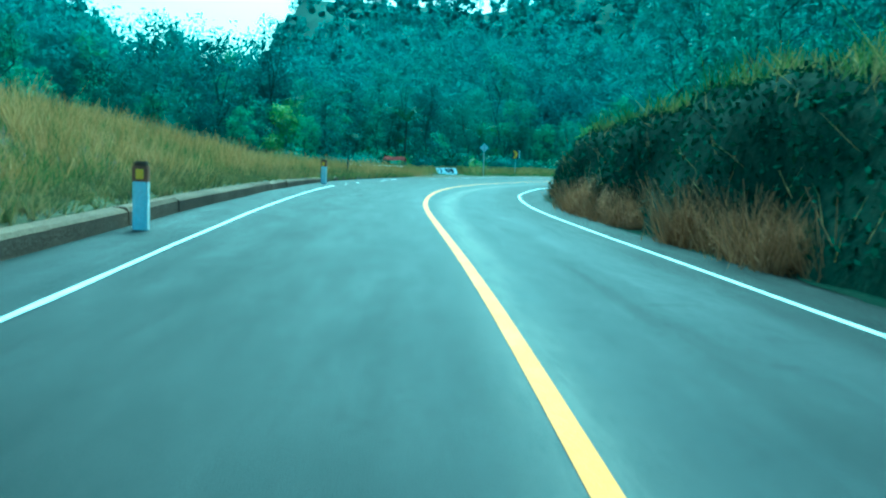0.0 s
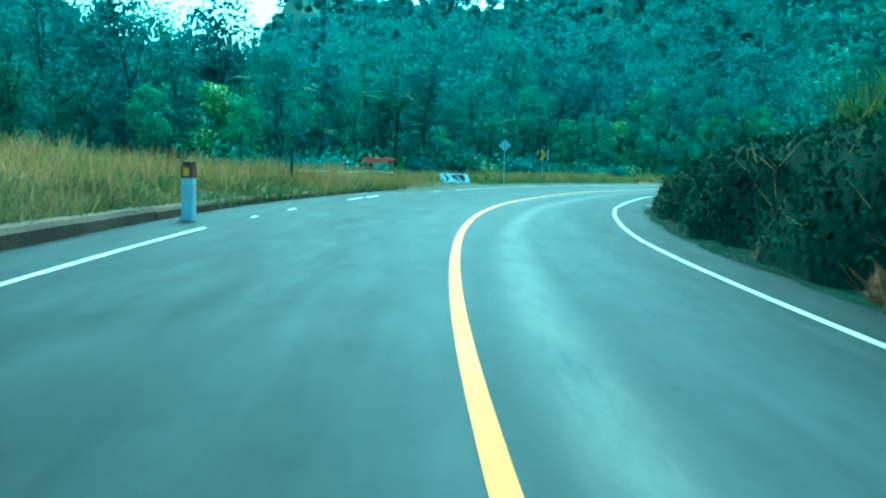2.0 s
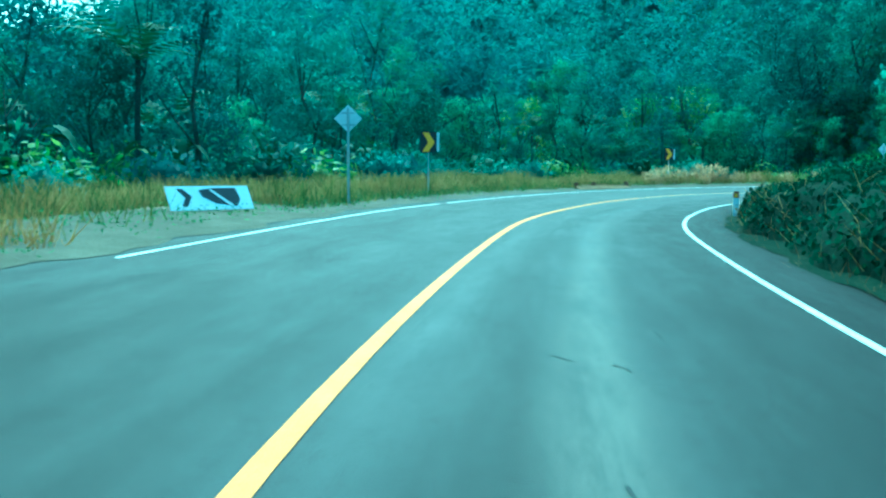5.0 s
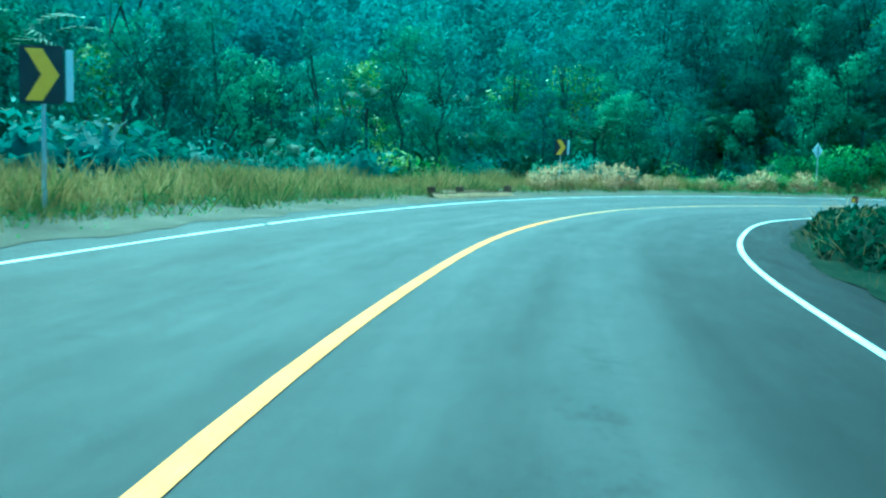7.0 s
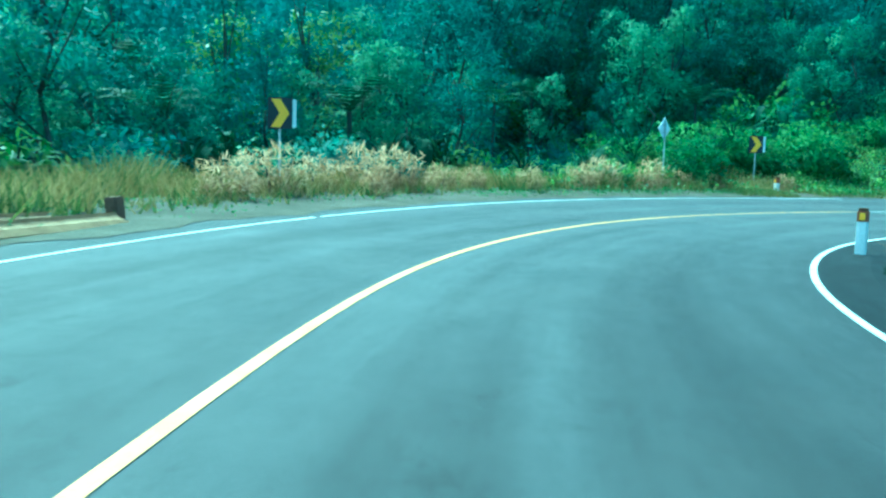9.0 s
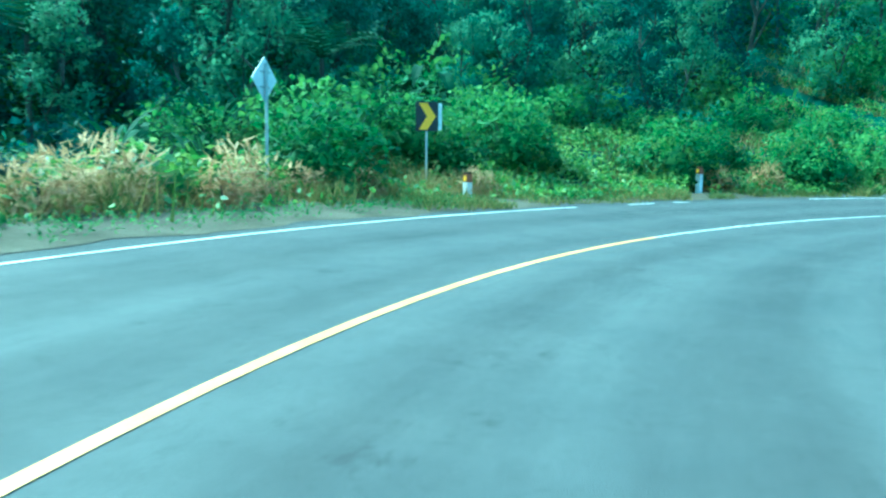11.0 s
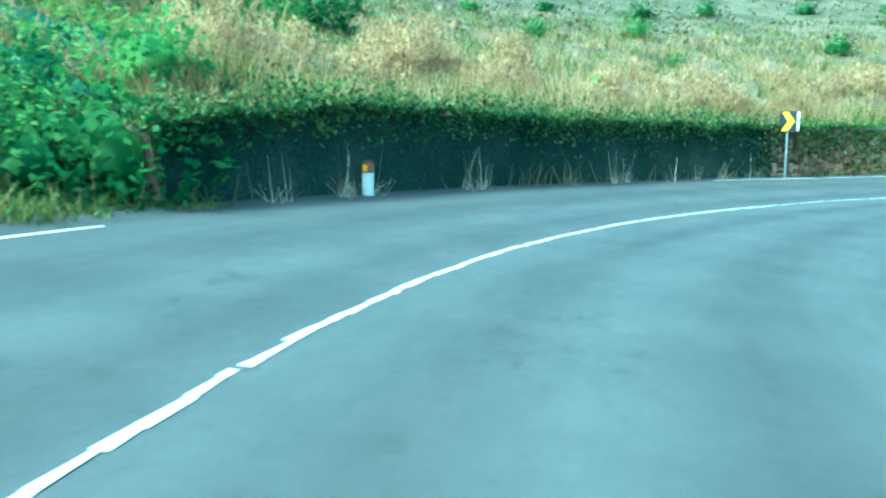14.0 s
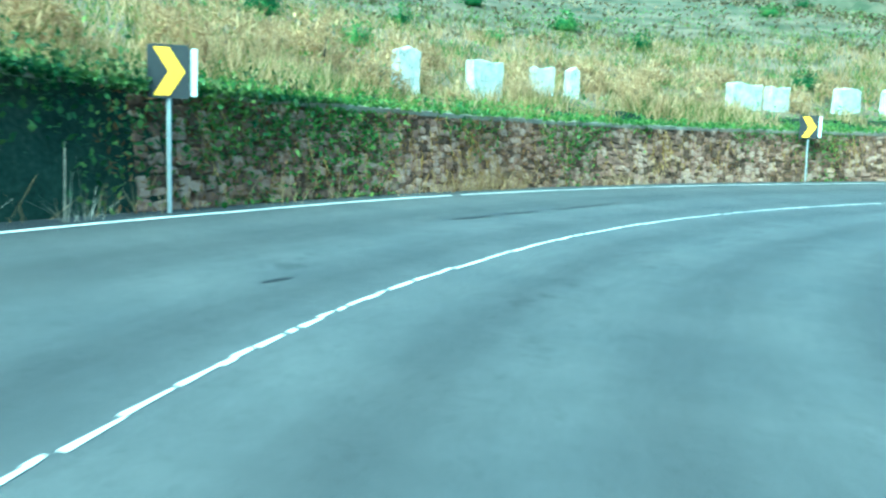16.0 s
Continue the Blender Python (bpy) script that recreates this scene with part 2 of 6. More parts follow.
def worn_asphalt():
    """Asphalt with lengthwise polish, a pale dusty track, patches and a painted-in windscreen reflection; the mesh
    carries its way along and across the road.
    """
    m = material("asphalt", [(0.034, 0.035, 0.036), (0.042, 0.042, 0.042), (0.053, 0.052, 0.051)], 0.7, 0.6, 0.3, 120, 0.45, spec=0.1)
    n, l = m.node_tree.nodes, m.node_tree.links
    bsdf = n["Principled BSDF"]
    base = bsdf.inputs["Base Color"].links[0].from_socket
    way = n.new("ShaderNodeAttribute")
    way.attribute_name = "way"

    def op(kind, a, b=None, c=None):
        node = n.new("ShaderNodeMath")
        node.operation = kind
        for k, v in enumerate((a, b, c)):
            if isinstance(v, (int, float)):
                node.inputs[k].default_value = v
            elif v is not None:
                l.new(v, node.inputs[k])
        return node.outputs[0]

    xyz = n.new("ShaderNodeSeparateXYZ")
    l.new(way.outputs["Vector"], xyz.inputs[0])
    s, lat = xyz.outputs[0], xyz.outputs[1]
    stretch = n.new("ShaderNodeVectorMath")
    stretch.operation = "MULTIPLY"
    stretch.inputs[1].default_value = (0.06, 1.5, 1)
    l.new(way.outputs["Vector"], stretch.inputs[0])
    streak = n.new("ShaderNodeTexNoise")
    streak.inputs["Scale"].default_value, streak.inputs["Detail"].default_value = 1.0, 6
    l.new(stretch.outputs[0], streak.inputs["Vector"])
    stretch2 = n.new("ShaderNodeVectorMath")
    stretch2.operation = "MULTIPLY"
    stretch2.inputs[1].default_value = (0.35, 1.6, 1)
    l.new(way.outputs["Vector"], stretch2.inputs[0])
    patch = n.new("ShaderNodeTexNoise")
    patch.inputs["Scale"].default_value, patch.inputs["Detail"].default_value, patch.inputs["Roughness"].default_value = 1.3, 8, 0.7
    l.new(stretch2.outputs[0], patch.inputs["Vector"])
    # pale dust along the inner side of the middle line
    middle = op("MULTIPLY_ADD", s, 0.03, -0.41)
    off = op("DIVIDE", op("SUBTRACT", lat, middle), 0.24)
    bell = op("POWER", 2.718, op("MULTIPLY", op("MULTIPLY", off, off), -1.0))
    fade = op("MULTIPLY", op("SMOOTH_MIN", op("MAXIMUM", op("DIVIDE", op("SUBTRACT", 80.0, s), 25.0), 0.0), 1.0, 0.1), bell)
    dust = op("MULTIPLY", fade, op("MULTIPLY_ADD", patch.outputs["Fac"], 3.0, -0.95))
    # wheel polish: two bands a lane
    a = op("SINE", op("MULTIPLY_ADD", lat, 3.9, 0.7))
    calm = n.new("ShaderNodeMapRange")
    calm.inputs["From Min"].default_value, calm.inputs["From Max"].default_value = 95.0, 125.0
    calm.inputs["To Min"].default_value, calm.inputs["To Max"].default_value = 0.7, 0.16
    l.new(s, calm.inputs["Value"])
    polish = op("MULTIPLY_ADD", a, 0.06, op("MULTIPLY_ADD", op("SUBTRACT", streak.outputs["Fac"], 0.5), calm.outputs[0], 0.43))
    # left lane darker near the start: a windscreen reflection put into the colour
    edge = n.new("ShaderNodeMapRange")
    edge.interpolation_type = "SMOOTHSTEP"
    edge.inputs["From Min"].default_value, edge.inputs["From Max"].default_value = -2.3, 0.1
    edge.inputs["To Min"].default_value, edge.inputs["To Max"].default_value = 0.3, 1.0
    later = n.new("ShaderNodeMapRange")
    later.inputs["From Min"].default_value, later.inputs["From Max"].default_value = 60.0, 100.0
    later.inputs["To Min"].default_value, later.inputs["To Max"].default_value = 0.06, 0.95
    l.new(s, later.inputs["Value"])
    l.new(later.outputs[0], edge.inputs["To Min"])
    l.new(lat, edge.inputs["Value"])
    # darker towards the inner line near the start
    inner = n.new("ShaderNodeMapRange")
    inner.interpolation_type = "SMOOTHSTEP"
    inner.inputs["From Min"].default_value, inner.inputs["From Max"].default_value = 1.5, 3.1
    inner.inputs["To Min"].default_value, inner.inputs["To Max"].default_value = 1.0, 0.25
    late = n.new("ShaderNodeMapRange")
    late.inputs["From Min"].default_value, late.inputs["From Max"].default_value = 75.0, 115.0
    late.inputs["To Min"].default_value, late.inputs["To Max"].default_value = 0.25, 0.95
    l.new(s, late.inputs["Value"])
    l.new(late.outputs[0], inner.inputs["To Max"])
    l.new(lat, inner.inputs["Value"])
    wear_and_glare = op("MULTIPLY", op("MULTIPLY", polish, edge.outputs[0]), inner.outputs[0])
    light = op("MAXIMUM", op("MULTIPLY_ADD", wear_and_glare, 1.75, 0.1), 0.1)
    # broken surface and sealed cracks between the wheel tracks
    stretch3 = n.new("ShaderNodeVectorMath")
    stretch3.operation = "MULTIPLY"
    stretch3.inputs[1].default_value = (1.1, 0.9, 1)
    l.new(way.outputs["Vector"], stretch3.inputs[0])
    broken = n.new("ShaderNodeTexNoise")
    broken.inputs["Scale"].default_value, broken.inputs["Detail"].default_value, broken.inputs["Roughness"].default_value = 1.4, 9, 0.75
    l.new(stretch3.outputs[0], broken.inputs["Vector"])
    crack = n.new("ShaderNodeMapRange")
    crack.inputs["From Min"].default_value, crack.inputs["From Max"].default_value = 0.57, 0.64
    crack.inputs["To Min"].default_value, crack.inputs["To Max"].default_value = 1.0, 0.66
    l.new(broken.outputs["Fac"], crack.inputs["Value"])
    mid_off = op("DIVIDE", op("SUBTRACT", op("ABSOLUTE", op("SUBTRACT", lat, 0.1)), 1.35), 0.75)
    band = op("POWER", 2.718, op("MULTIPLY", op("MULTIPLY", mid_off, mid_off), -1.0))
    light = op("MULTIPLY", light, op("SUBTRACT", 1.0, op("MULTIPLY", band, op("SUBTRACT", 1.0, crack.outputs[0]))))
    # mottling a hand wide and dark specks where stones have come out
    mottle = n.new("ShaderNodeTexNoise")
    mottle.inputs["Scale"].default_value, mottle.inputs["Detail"].default_value, mottle.inputs["Roughness"].default_value = 2.6, 6, 0.75
    l.new(way.outputs["Vector"], mottle.inputs["Vector"])
    speck = n.new("ShaderNodeTexNoise")
    speck.inputs["Scale"].default_value, speck.inputs["Detail"].default_value = 8.5, 4
    l.new(stretch3.outputs[0], speck.inputs["Vector"])
    pit = n.new("ShaderNodeMapRange")
    pit.inputs["From Min"].default_value, pit.inputs["From Max"].default_value = 0.58, 0.66
    pit.inputs["To Min"].default_value, pit.inputs["To Max"].default_value = 1.0, 0.9
    l.new(speck.outputs["Fac"], pit.inputs["Value"])
    light = op("MULTIPLY", op("MULTIPLY", light, op("MULTIPLY_ADD", mottle.outputs["Fac"], 0.5, 0.75)), pit.outputs[0])
    # the newer, darker strip outside the inner line
    newer = n.new("ShaderNodeMapRange")
    newer.inputs["From Min"].default_value, newer.inputs["From Max"].default_value = -0.05, 0.12
    newer.inputs["To Min"].default_value, newer.inputs["To Max"].default_value = 1.0, 0.22
    l.new(xyz.outputs[2], newer.inputs["Value"])
    light = op("MULTIPLY", light, newer.outputs[0])
    onward = n.new("ShaderNodeMapRange")
    onward.inputs["From Min"].default_value, onward.inputs["From Max"].default_value = 78.0, 114.0
    onward.inputs["To Min"].default_value, onward.inputs["To Max"].default_value = 0.92, 1.72
    l.new(s, onward.inputs["Value"])
    light = op("MULTIPLY", light, onward.outputs[0])
    scaled = n.new("ShaderNodeVectorMath")
    scaled.operation = "SCALE"
    l.new(base, scaled.inputs[0])
    l.new(light, scaled.inputs["Scale"])
    dusty = n.new("ShaderNodeMix")
    dusty.data_type = "RGBA"
    l.new(op("MINIMUM", op("MAXIMUM", dust, 0.0), 0.7), dusty.inputs[0])
    l.new(scaled.outputs[0], dusty.inputs[6])
    dusty.inputs[7].default_value = (0.135, 0.122, 0.105, 1)
    l.new(dusty.outputs[2], bsdf.inputs["Base Color"])
    l.new(op("MULTIPLY_ADD", patch.outputs["Fac"], 0.35, 0.5), bsdf.inputs["Roughness"])
    return m


M["asphalt"] = worn_asphalt()


def open_ground():
    """Forest floor that gives way to dry earth where the land lies open."""
    m = M["undergrowth"]
    n, l = m.node_tree.nodes, m.node_tree.links
    bsdf = n["Principled BSDF"]
    floor = bsdf.inputs["Base Color"].links[0].from_socket
    noise_map = n.new("ShaderNodeTexNoise")
    noise_map.inputs["Scale"].default_value, noise_map.inputs["Detail"].default_value = 0.45, 8
    geo = n.new("ShaderNodeNewGeometry")
    l.new(geo.outputs["Position"], noise_map.inputs["Vector"])
    earth = n.new("ShaderNodeValToRGB")
    for e, (p, c) in zip(earth.color_ramp.elements, ((0.35, (0.055, 0.05, 0.026, 1)), (0.66, (0.17, 0.125, 0.085, 1)))):
        e.position, e.color = p, c
    l.new(noise_map.outputs["Fac"], earth.inputs[0])
    dry = n.new("ShaderNodeAttribute")
    dry.attribute_name = "dry"
    mix = n.new("ShaderNodeMix")
    mix.data_type = "RGBA"
    l.new(dry.outputs["Fac"], mix.inputs[0])
    l.new(floor, mix.inputs[6])
    l.new(earth.outputs[0], mix.inputs[7])
    l.new(mix.outputs[2], bsdf.inputs["Base Color"])


open_ground()

# ---- plan of the road ----
KNOTS = [(-6.6, -26), (-4.6, -12), (-3.3, -3.5), (-2.0, 4.6), (-1.05, 11.7), (0.12, 20.4), (1.72, 28.2), (3.15, 33.5), (4.45, 37.5), (6.95, 43.8),
         (9.4, 48.6), (12.2, 53.7), (15.5, 59.27), (19.03, 63.77), (22.9, 68.3), (27.3, 72.4), (33.2, 76.9), (38, 79.2), (42.5, 80.6), (47.5, 81.2),
         (53.4, 80.8), (58, 79.6), (62.5, 77.8), (67.2, 75.1), (71, 71.6), (74.1, 67.6), (76.4, 63.0), (78.0, 58), (78.8, 52), (77.9, 45.0),
         (75.2, 38.2), (70.8, 32.4), (65.0, 28.0), (58, 25.2), (50, 23.4), (42, 19.8), (35.5, 13), (31, 4), (28, -8), (26, -22), (25, -40), (25, -60)]


def centre_line(step=1.0):
    k = np.array(KNOTS, float)
    pts = []
    for i in range(1, len(k) - 2):
        p0, p1, p2, p3 = k[i - 1:i + 3]
        for t in np.linspace(0, 1, 20, endpoint=False):
            pts.append(0.5 * (2 * p1 + (p2 - p0) * t + (2 * p0 - 5 * p1 + 4 * p2 - p3) * t * t + (3 * p1 - p0 - 3 * p2 + p3) * t ** 3))
    pts = np.array(pts)
    s = np.r_[0, np.cumsum(np.linalg.norm(np.diff(pts, axis=0), axis=1))]
    q = np.arange(0, s[-1], step)
    c = np.column_stack([np.interp(q, s, pts[:, 0]), np.interp(q, s, pts[:, 1])])
    for _ in range(12):
        c[1:-1] = 0.25 * c[:-2] + 0.5 * c[1:-1] + 0.25 * c[2:]
    t = np.gradient(c, axis=0)
    t /= np.linalg.norm(t, axis=1)[:, None]
    return c, np.column_stack([t[:, 1], -t[:, 0]])


LINE, RIGHT = centre_line()
LENGTH = len(LINE) - 1


def bank(s):
    return np.interp(s, [0, 15, 25, 100, 115, 140, 165, 240], [0.02, 0.03, 0.055, 0.055, 0.08, 0.095, 0.11, 0.09])


def rise(s):
    return np.interp(s, [0, 158, 166, 176, 200, 240, 320], [0, 0, 0.08, 0.3, 0.9, 1.9, 3.0])


def lane_right(s):
    return np.interp(s, [0, 18, 23, 29, 35, 44, 50, 55, 65, 79, 83, 87, 93, 103, 118, 150], [2.74, 2.77, 2.87, 2.98, 3.04, 3.16, 3.36, 3.45, 3.48, 3.58, 3.7, 3.86, 4.12, 4.45, 4.95, 5.6])


def lane_left(s):
    return np.interp(s, [0, 16, 20, 32, 40, 48, 55, 63, 79, 90, 105, 118, 150, 160, 240], [3.0, 3.0, 3.1, 3.18, 3.42, 3.47, 3.56, 3.45, 3.2, 3.12, 3.3, 3.37, 3.4, 3.62, 3.7])


def road_z(s, lat):
    return rise(s) - bank(s) * np.where(np.asarray(lat) < 0, lat, 0.5 * np.asarray(lat))


def at(s, lat, up=0.0):
    """A place beside the road: metres along the middle line, metres to its right, metres over the road's surface."""
    s = min(max(s, 0), LENGTH - 0.001)
    i, q = int(s), s - int(s)
    c = LINE[i] * (1 - q) + LINE[i + 1] * q
    r = RIGHT[i] * (1 - q) + RIGHT[i + 1] * q
    p = c + r * lat
    return Vector((p[0], p[1], float(road_z(s, lat)) + up))


def beside(x, y):
    """Metres along the middle line and metres to its right, for arrays of places."""
    x, y = np.atleast_1d(x).astype(float), np.atleast_1d(y).astype(float)
    s, lat = np.empty(len(x)), np.empty(len(x))
    for a in range(0, len(x), 4000):
        d = (x[a:a + 4000, None] - LINE[:, 0]) ** 2 + (y[a:a + 4000, None] - LINE[:, 1]) ** 2
        i = d.argmin(1)
        off = np.column_stack([x[a:a + 4000], y[a:a + 4000]]) - LINE[i]
        side = np.sign((off * RIGHT[i]).sum(1))
        s[a:a + 4000], lat[a:a + 4000] = i, np.where(side == 0, 1, side) * np.sqrt(d[np.arange(len(i)), i])
    return s, lat


def ramp(v, a, b):
    t = np.clip((v - a) / (b - a), 0, 1)
    return t * t * (3 - 2 * t)


def bumps(x, y, size, seed=0.0):
    return np.sin(x / size + seed) * np.cos(y / size * 1.13 + seed * 2) + 0.5 * np.sin(x / size * 2.3 - y / size * 1.7 + seed)


WALL_FROM, WALL_TO = 146.0, 232.0


WALL_S, WALL_LAT = [130, 143, 150, 165, 180, 240], [-4.9, -4.3, -4.15, -4.15, -4.3, -4.7]
TOP_S, TOP_H = [145, 149, 160, 166, 240], [0.8, 1.42, 1.5, 1.5, 1.6]


def wall_lat(s):
    return float(np.interp(s, WALL_S, WALL_LAT))


def wall_top(s):
    return float(np.interp(s, TOP_S, TOP_H))


BANK_S, BANK_H = [0, 30, 45, 58, 75, 92, 108, 130], [2.7, 2.6, 1.9, 1.3, 1.0, 0.7, 0.25, 0.1]


def bank_high(s):
    """How high the cut bank stands on the inside of the bend."""
    return float(np.interp(s, BANK_S, BANK_H))


def ground_z(x, y):
    """The lie of the land, for arrays of places."""
    x, y = np.atleast_1d(x).astype(float), np.atleast_1d(y).astype(float)
    s, lat = beside(x, y)
    edge = road_z(s, np.clip(lat, -4.5, lane_right(s) + 1.2))
    d = -lat
    # left: grass bank, verge, mounds, slope over the wall
    grass = np.interp(s, [0, 20, 27, 33, 39, 44, 50, 60], [1.9, 1.75, 1.6, 1.4, 1.05, 0.5, 0.08, 0.0]) * ramp(d, 4.3, 10) + 0.25 * ramp(d, 4.9, 5.5) * (s < 60)
    verge = 0.12 * ramp(d, 4.6, 7) - 0.9 * ramp(d, 10, 20)
    mound = 1.6 * ramp(d, 5, 10.5) + 0.17 * np.maximum(d - 9.5, 0)
    behind = d + np.interp(s, WALL_S, WALL_LAT)
    slope = np.where(behind > 1.7, np.interp(s, TOP_S, TOP_H) - 0.05 + 0.30 * np.maximum(d - 5.0, 0), -0.4)
    slope = np.where(d > 60, slope - 0.15 * (d - 60), slope)
    w1, w2, w3 = ramp(s, 50, 64), ramp(s, 119, 133), ramp(s, 145.5, 149)
    left = (grass * (1 - w1) + verge * w1) * (1 - w2) + (mound * (1 - w3) + slope * w3) * w2
    # far hills
    far = np.maximum(d - 32, 0) * (0.085 + 0.16 * ramp(x + 0.04 * y, -2, 30) + 0.10 * ramp(-x - 0.17 * y, 0, 22)) * (1 - w3 * 0.6)
    far = np.minimum(far, 95 + 10 * bumps(x, y, 60))
    left = left + far + ramp(d, 25, 60) * 1.2 * bumps(x, y, 14, 2.0) + 0.1 * ramp(d, 5, 9) * bumps(x, y, 2.3)
    # right: the cut bank on the inside
    high = np.interp(s, BANK_S, BANK_H)
    r = lat - lane_right(s) - 1.3
    inner = high * ramp(r, 0.0, 2.3) + high * 0.35 * ramp(r, 3, 14) + 0.12 * ramp(r, 0.3, 1) * bumps(x, y, 1.4, 1.0)
    inner = inner - 0.35 * (1 - ramp(r, 1.0, 2.4)) * (s < 112)
    out = np.where(lat < 0, left, inner)
    under = (lat > -4.4) & (lat < lane_right(s) + 1.1)
    return np.where(under, edge - 0.35, edge + out)


# ---- building blocks ----
def mesh_object(name, verts, faces, mat, parent=None, smooth=False):
    me = bpy.data.meshes.new(name)
    me.from_pydata(verts, [], faces)
    me.materials.append(mat)
    if smooth:
        me.polygons.foreach_set("use_smooth", [True] * len(me.polygons))
    ob = new(name, me)
    ob.parent = parent
    return ob


def part(name, bm, mat, parent=None, label=""):
    me = bpy.data.meshes.new(name)
    bm.to_mesh(me)
    bm.free()
    me.materials.append(mat)
    ob = new(name, me)
    ob.parent = parent
    return tagged(ob, label) if label else ob


def quads_object(name, corners, mat, parent=None, outward=None, rounded_from=None, own_share=0.35):
    """One mesh of loose quads, from an array of n x 4 x 3 corners; outward rounds their shading off over a clump."""
    n = len(corners)
    if outward is not None:
        own = np.cross(corners[:, 2] - corners[:, 0], corners[:, 3] - corners[:, 1])
        own /= np.linalg.norm(own, axis=1)[:, None] + 1e-9
        turned = (own * outward).sum(1) < 0
        corners = corners.copy()
        corners[turned] = corners[turned][:, ::-1]
        own[turned] *= -1
        blend = np.repeat(own_share * own + outward / (np.linalg.norm(outward, axis=1)[:, None] + 1e-9), 4, axis=0)
        if rounded_from is not None:
            mid, first = rounded_from
            blend[4 * first:] = (corners[first:] - mid[:, None]).reshape(-1, 3)
        blend /= np.linalg.norm(blend, axis=1)[:, None] + 1e-9
    me = bpy.data.meshes.new(name)
    me.vertices.add(4 * n)
    me.vertices.foreach_set("co", np.ascontiguousarray(corners, dtype=np.float32).ravel())
    me.loops.add(4 * n)
    me.loops.foreach_set("vertex_index", np.arange(4 * n, dtype=np.int32))
    me.polygons.add(n)
    me.polygons.foreach_set("loop_start", np.arange(0, 4 * n, 4, dtype=np.int32))
    me.update(calc_edges=True)
    if outward is not None:
        me.polygons.foreach_set("use_smooth", [True] * n)
        me.normals_split_custom_set_from_vertices(blend.tolist())
    me.materials.append(mat)
    ob = new(name, me)
    ob.parent = parent
    return ob


def box(bm, size, centre=(0, 0, 0), bevel=0.0, turn=None):
    made = bmesh.ops.create_cube(bm, size=1.0)["verts"]
    bmesh.ops.scale(bm, vec=size, verts=made)
    if bevel:
        es = list({e for v in made for e in v.link_edges})
        made = list({v for f in bmesh.ops.bevel(bm, geom=es, offset=bevel, segments=2, affect="EDGES")["faces"] for v in f.verts} | {v for v in made if v.is_valid})
    if turn is not None:
        bmesh.ops.transform(bm, matrix=turn, verts=made)
    bmesh.ops.translate(bm, vec=centre, verts=made)


def tube(bm, points, radii, sides=7):
    rings = []
    for i, p in enumerate(points):
        d = (Vector(points[min(i + 1, len(points) - 1)]) - Vector(points[max(i - 1, 0)])).normalized()
        u = d.orthogonal().normalized()
        w = d.cross(u)
        rings.append([bm.verts.new(Vector(p) + (u * math.cos(a) + w * math.sin(a)) * radii[i]) for a in [2 * math.pi * k / sides for k in range(sides)]])
    for a, b in zip(rings, rings[1:]):
        for k in range(sides):
            bm.faces.new((a[k], a[(k + 1) % sides], b[(k + 1) % sides], b[k]))
    bm.faces.new(rings[-1])
    bm.faces.new(rings[0][::-1])


def leaf_quads(rng, places, size, spread=0.5, droop=0.2, slim=0.45):
    """Pointed leaves round places: n x 4 x 3 kite-shaped corners."""
    n = len(places)
    a = rng.uniform(0, 2 * np.pi, n)
    el = rng.normal(-droop, spread, n)
    along = np.column_stack([np.cos(a) * np.cos(el), np.sin(a) * np.cos(el), np.sin(el)])
    side = np.column_stack([-np.sin(a), np.cos(a), rng.normal(0, 0.5, n)])
    side /= np.linalg.norm(side, axis=1)[:, None]
    ln = (size * rng.uniform(0.6, 1.4, n))[:, None]
    c = np.empty((n, 4, 3))
    c[:, 0] = places - along * ln * 0.5
    c[:, 1] = places + side * ln * slim * 0.5
    c[:, 2] = places + along * ln * 0.5
    c[:, 3] = places - side * ln * slim * 0.5
    return c


def core_quads(centre, radius, tall=1.0, phase=0.0, around=7, rows=5):
    """A lumpy closed mass for the dark inside of a clump, with the directions outwards."""
    u, w = np.meshgrid(np.linspace(0, 2 * np.pi, around), np.linspace(-1.4, 1.4, rows))
    d = np.stack([np.cos(u) * np.cos(w), np.sin(u) * np.cos(w), np.sin(w)], -1)
    r = radius * (1 + 0.22 * np.sin(3 * d[..., 0] + phase) * np.cos(4 * d[..., 1] - phase) + 0.3 * np.sin(7 * d[..., 2] + 5 * d[..., 0] + 2 * phase))
    p = d * r[..., None] * np.array((1, 1, tall)) + np.asarray(centre)
    q = np.stack([p[:-1, :-1], p[:-1, 1:], p[1:, 1:], p[1:, :-1]], 2).reshape(-1, 4, 3)
    o = ((d[:-1, :-1] + d[1:, 1:]) / 2).reshape(-1, 3)
    return q, o


def patchy(p, height):
    """Heights that rise and fall from clump to clump."""
    return height * np.clip(0.85 + 0.4 * bumps(p[:, 0], p[:, 1], 0.7, 3.0) + 0.3 * bumps(p[:, 0], p[:, 1], 2.2, 1.0), 0.3, 1.9)


def blade_quads(rng, roots, height, width, lean=0.25):
    """Upright grass blades, tapering to a tip."""
    n = len(roots)
    a = rng.uniform(0, 2 * np.pi, n)
    h = (height * rng.uniform(0.5, 1.3, n))[:, None]
    tip = np.column_stack([rng.normal(0, lean, n), rng.normal(0, lean, n), np.ones(n)]) * h
    side = np.column_stack([np.cos(a), np.sin(a), np.zeros(n)]) * width
    c = np.empty((n, 4, 3))
    c[:, 0], c[:, 1] = roots - side / 2, roots + side / 2
    c[:, 2], c[:, 3] = roots + tip + side * 0.12, roots + tip - side * 0.12
    return c


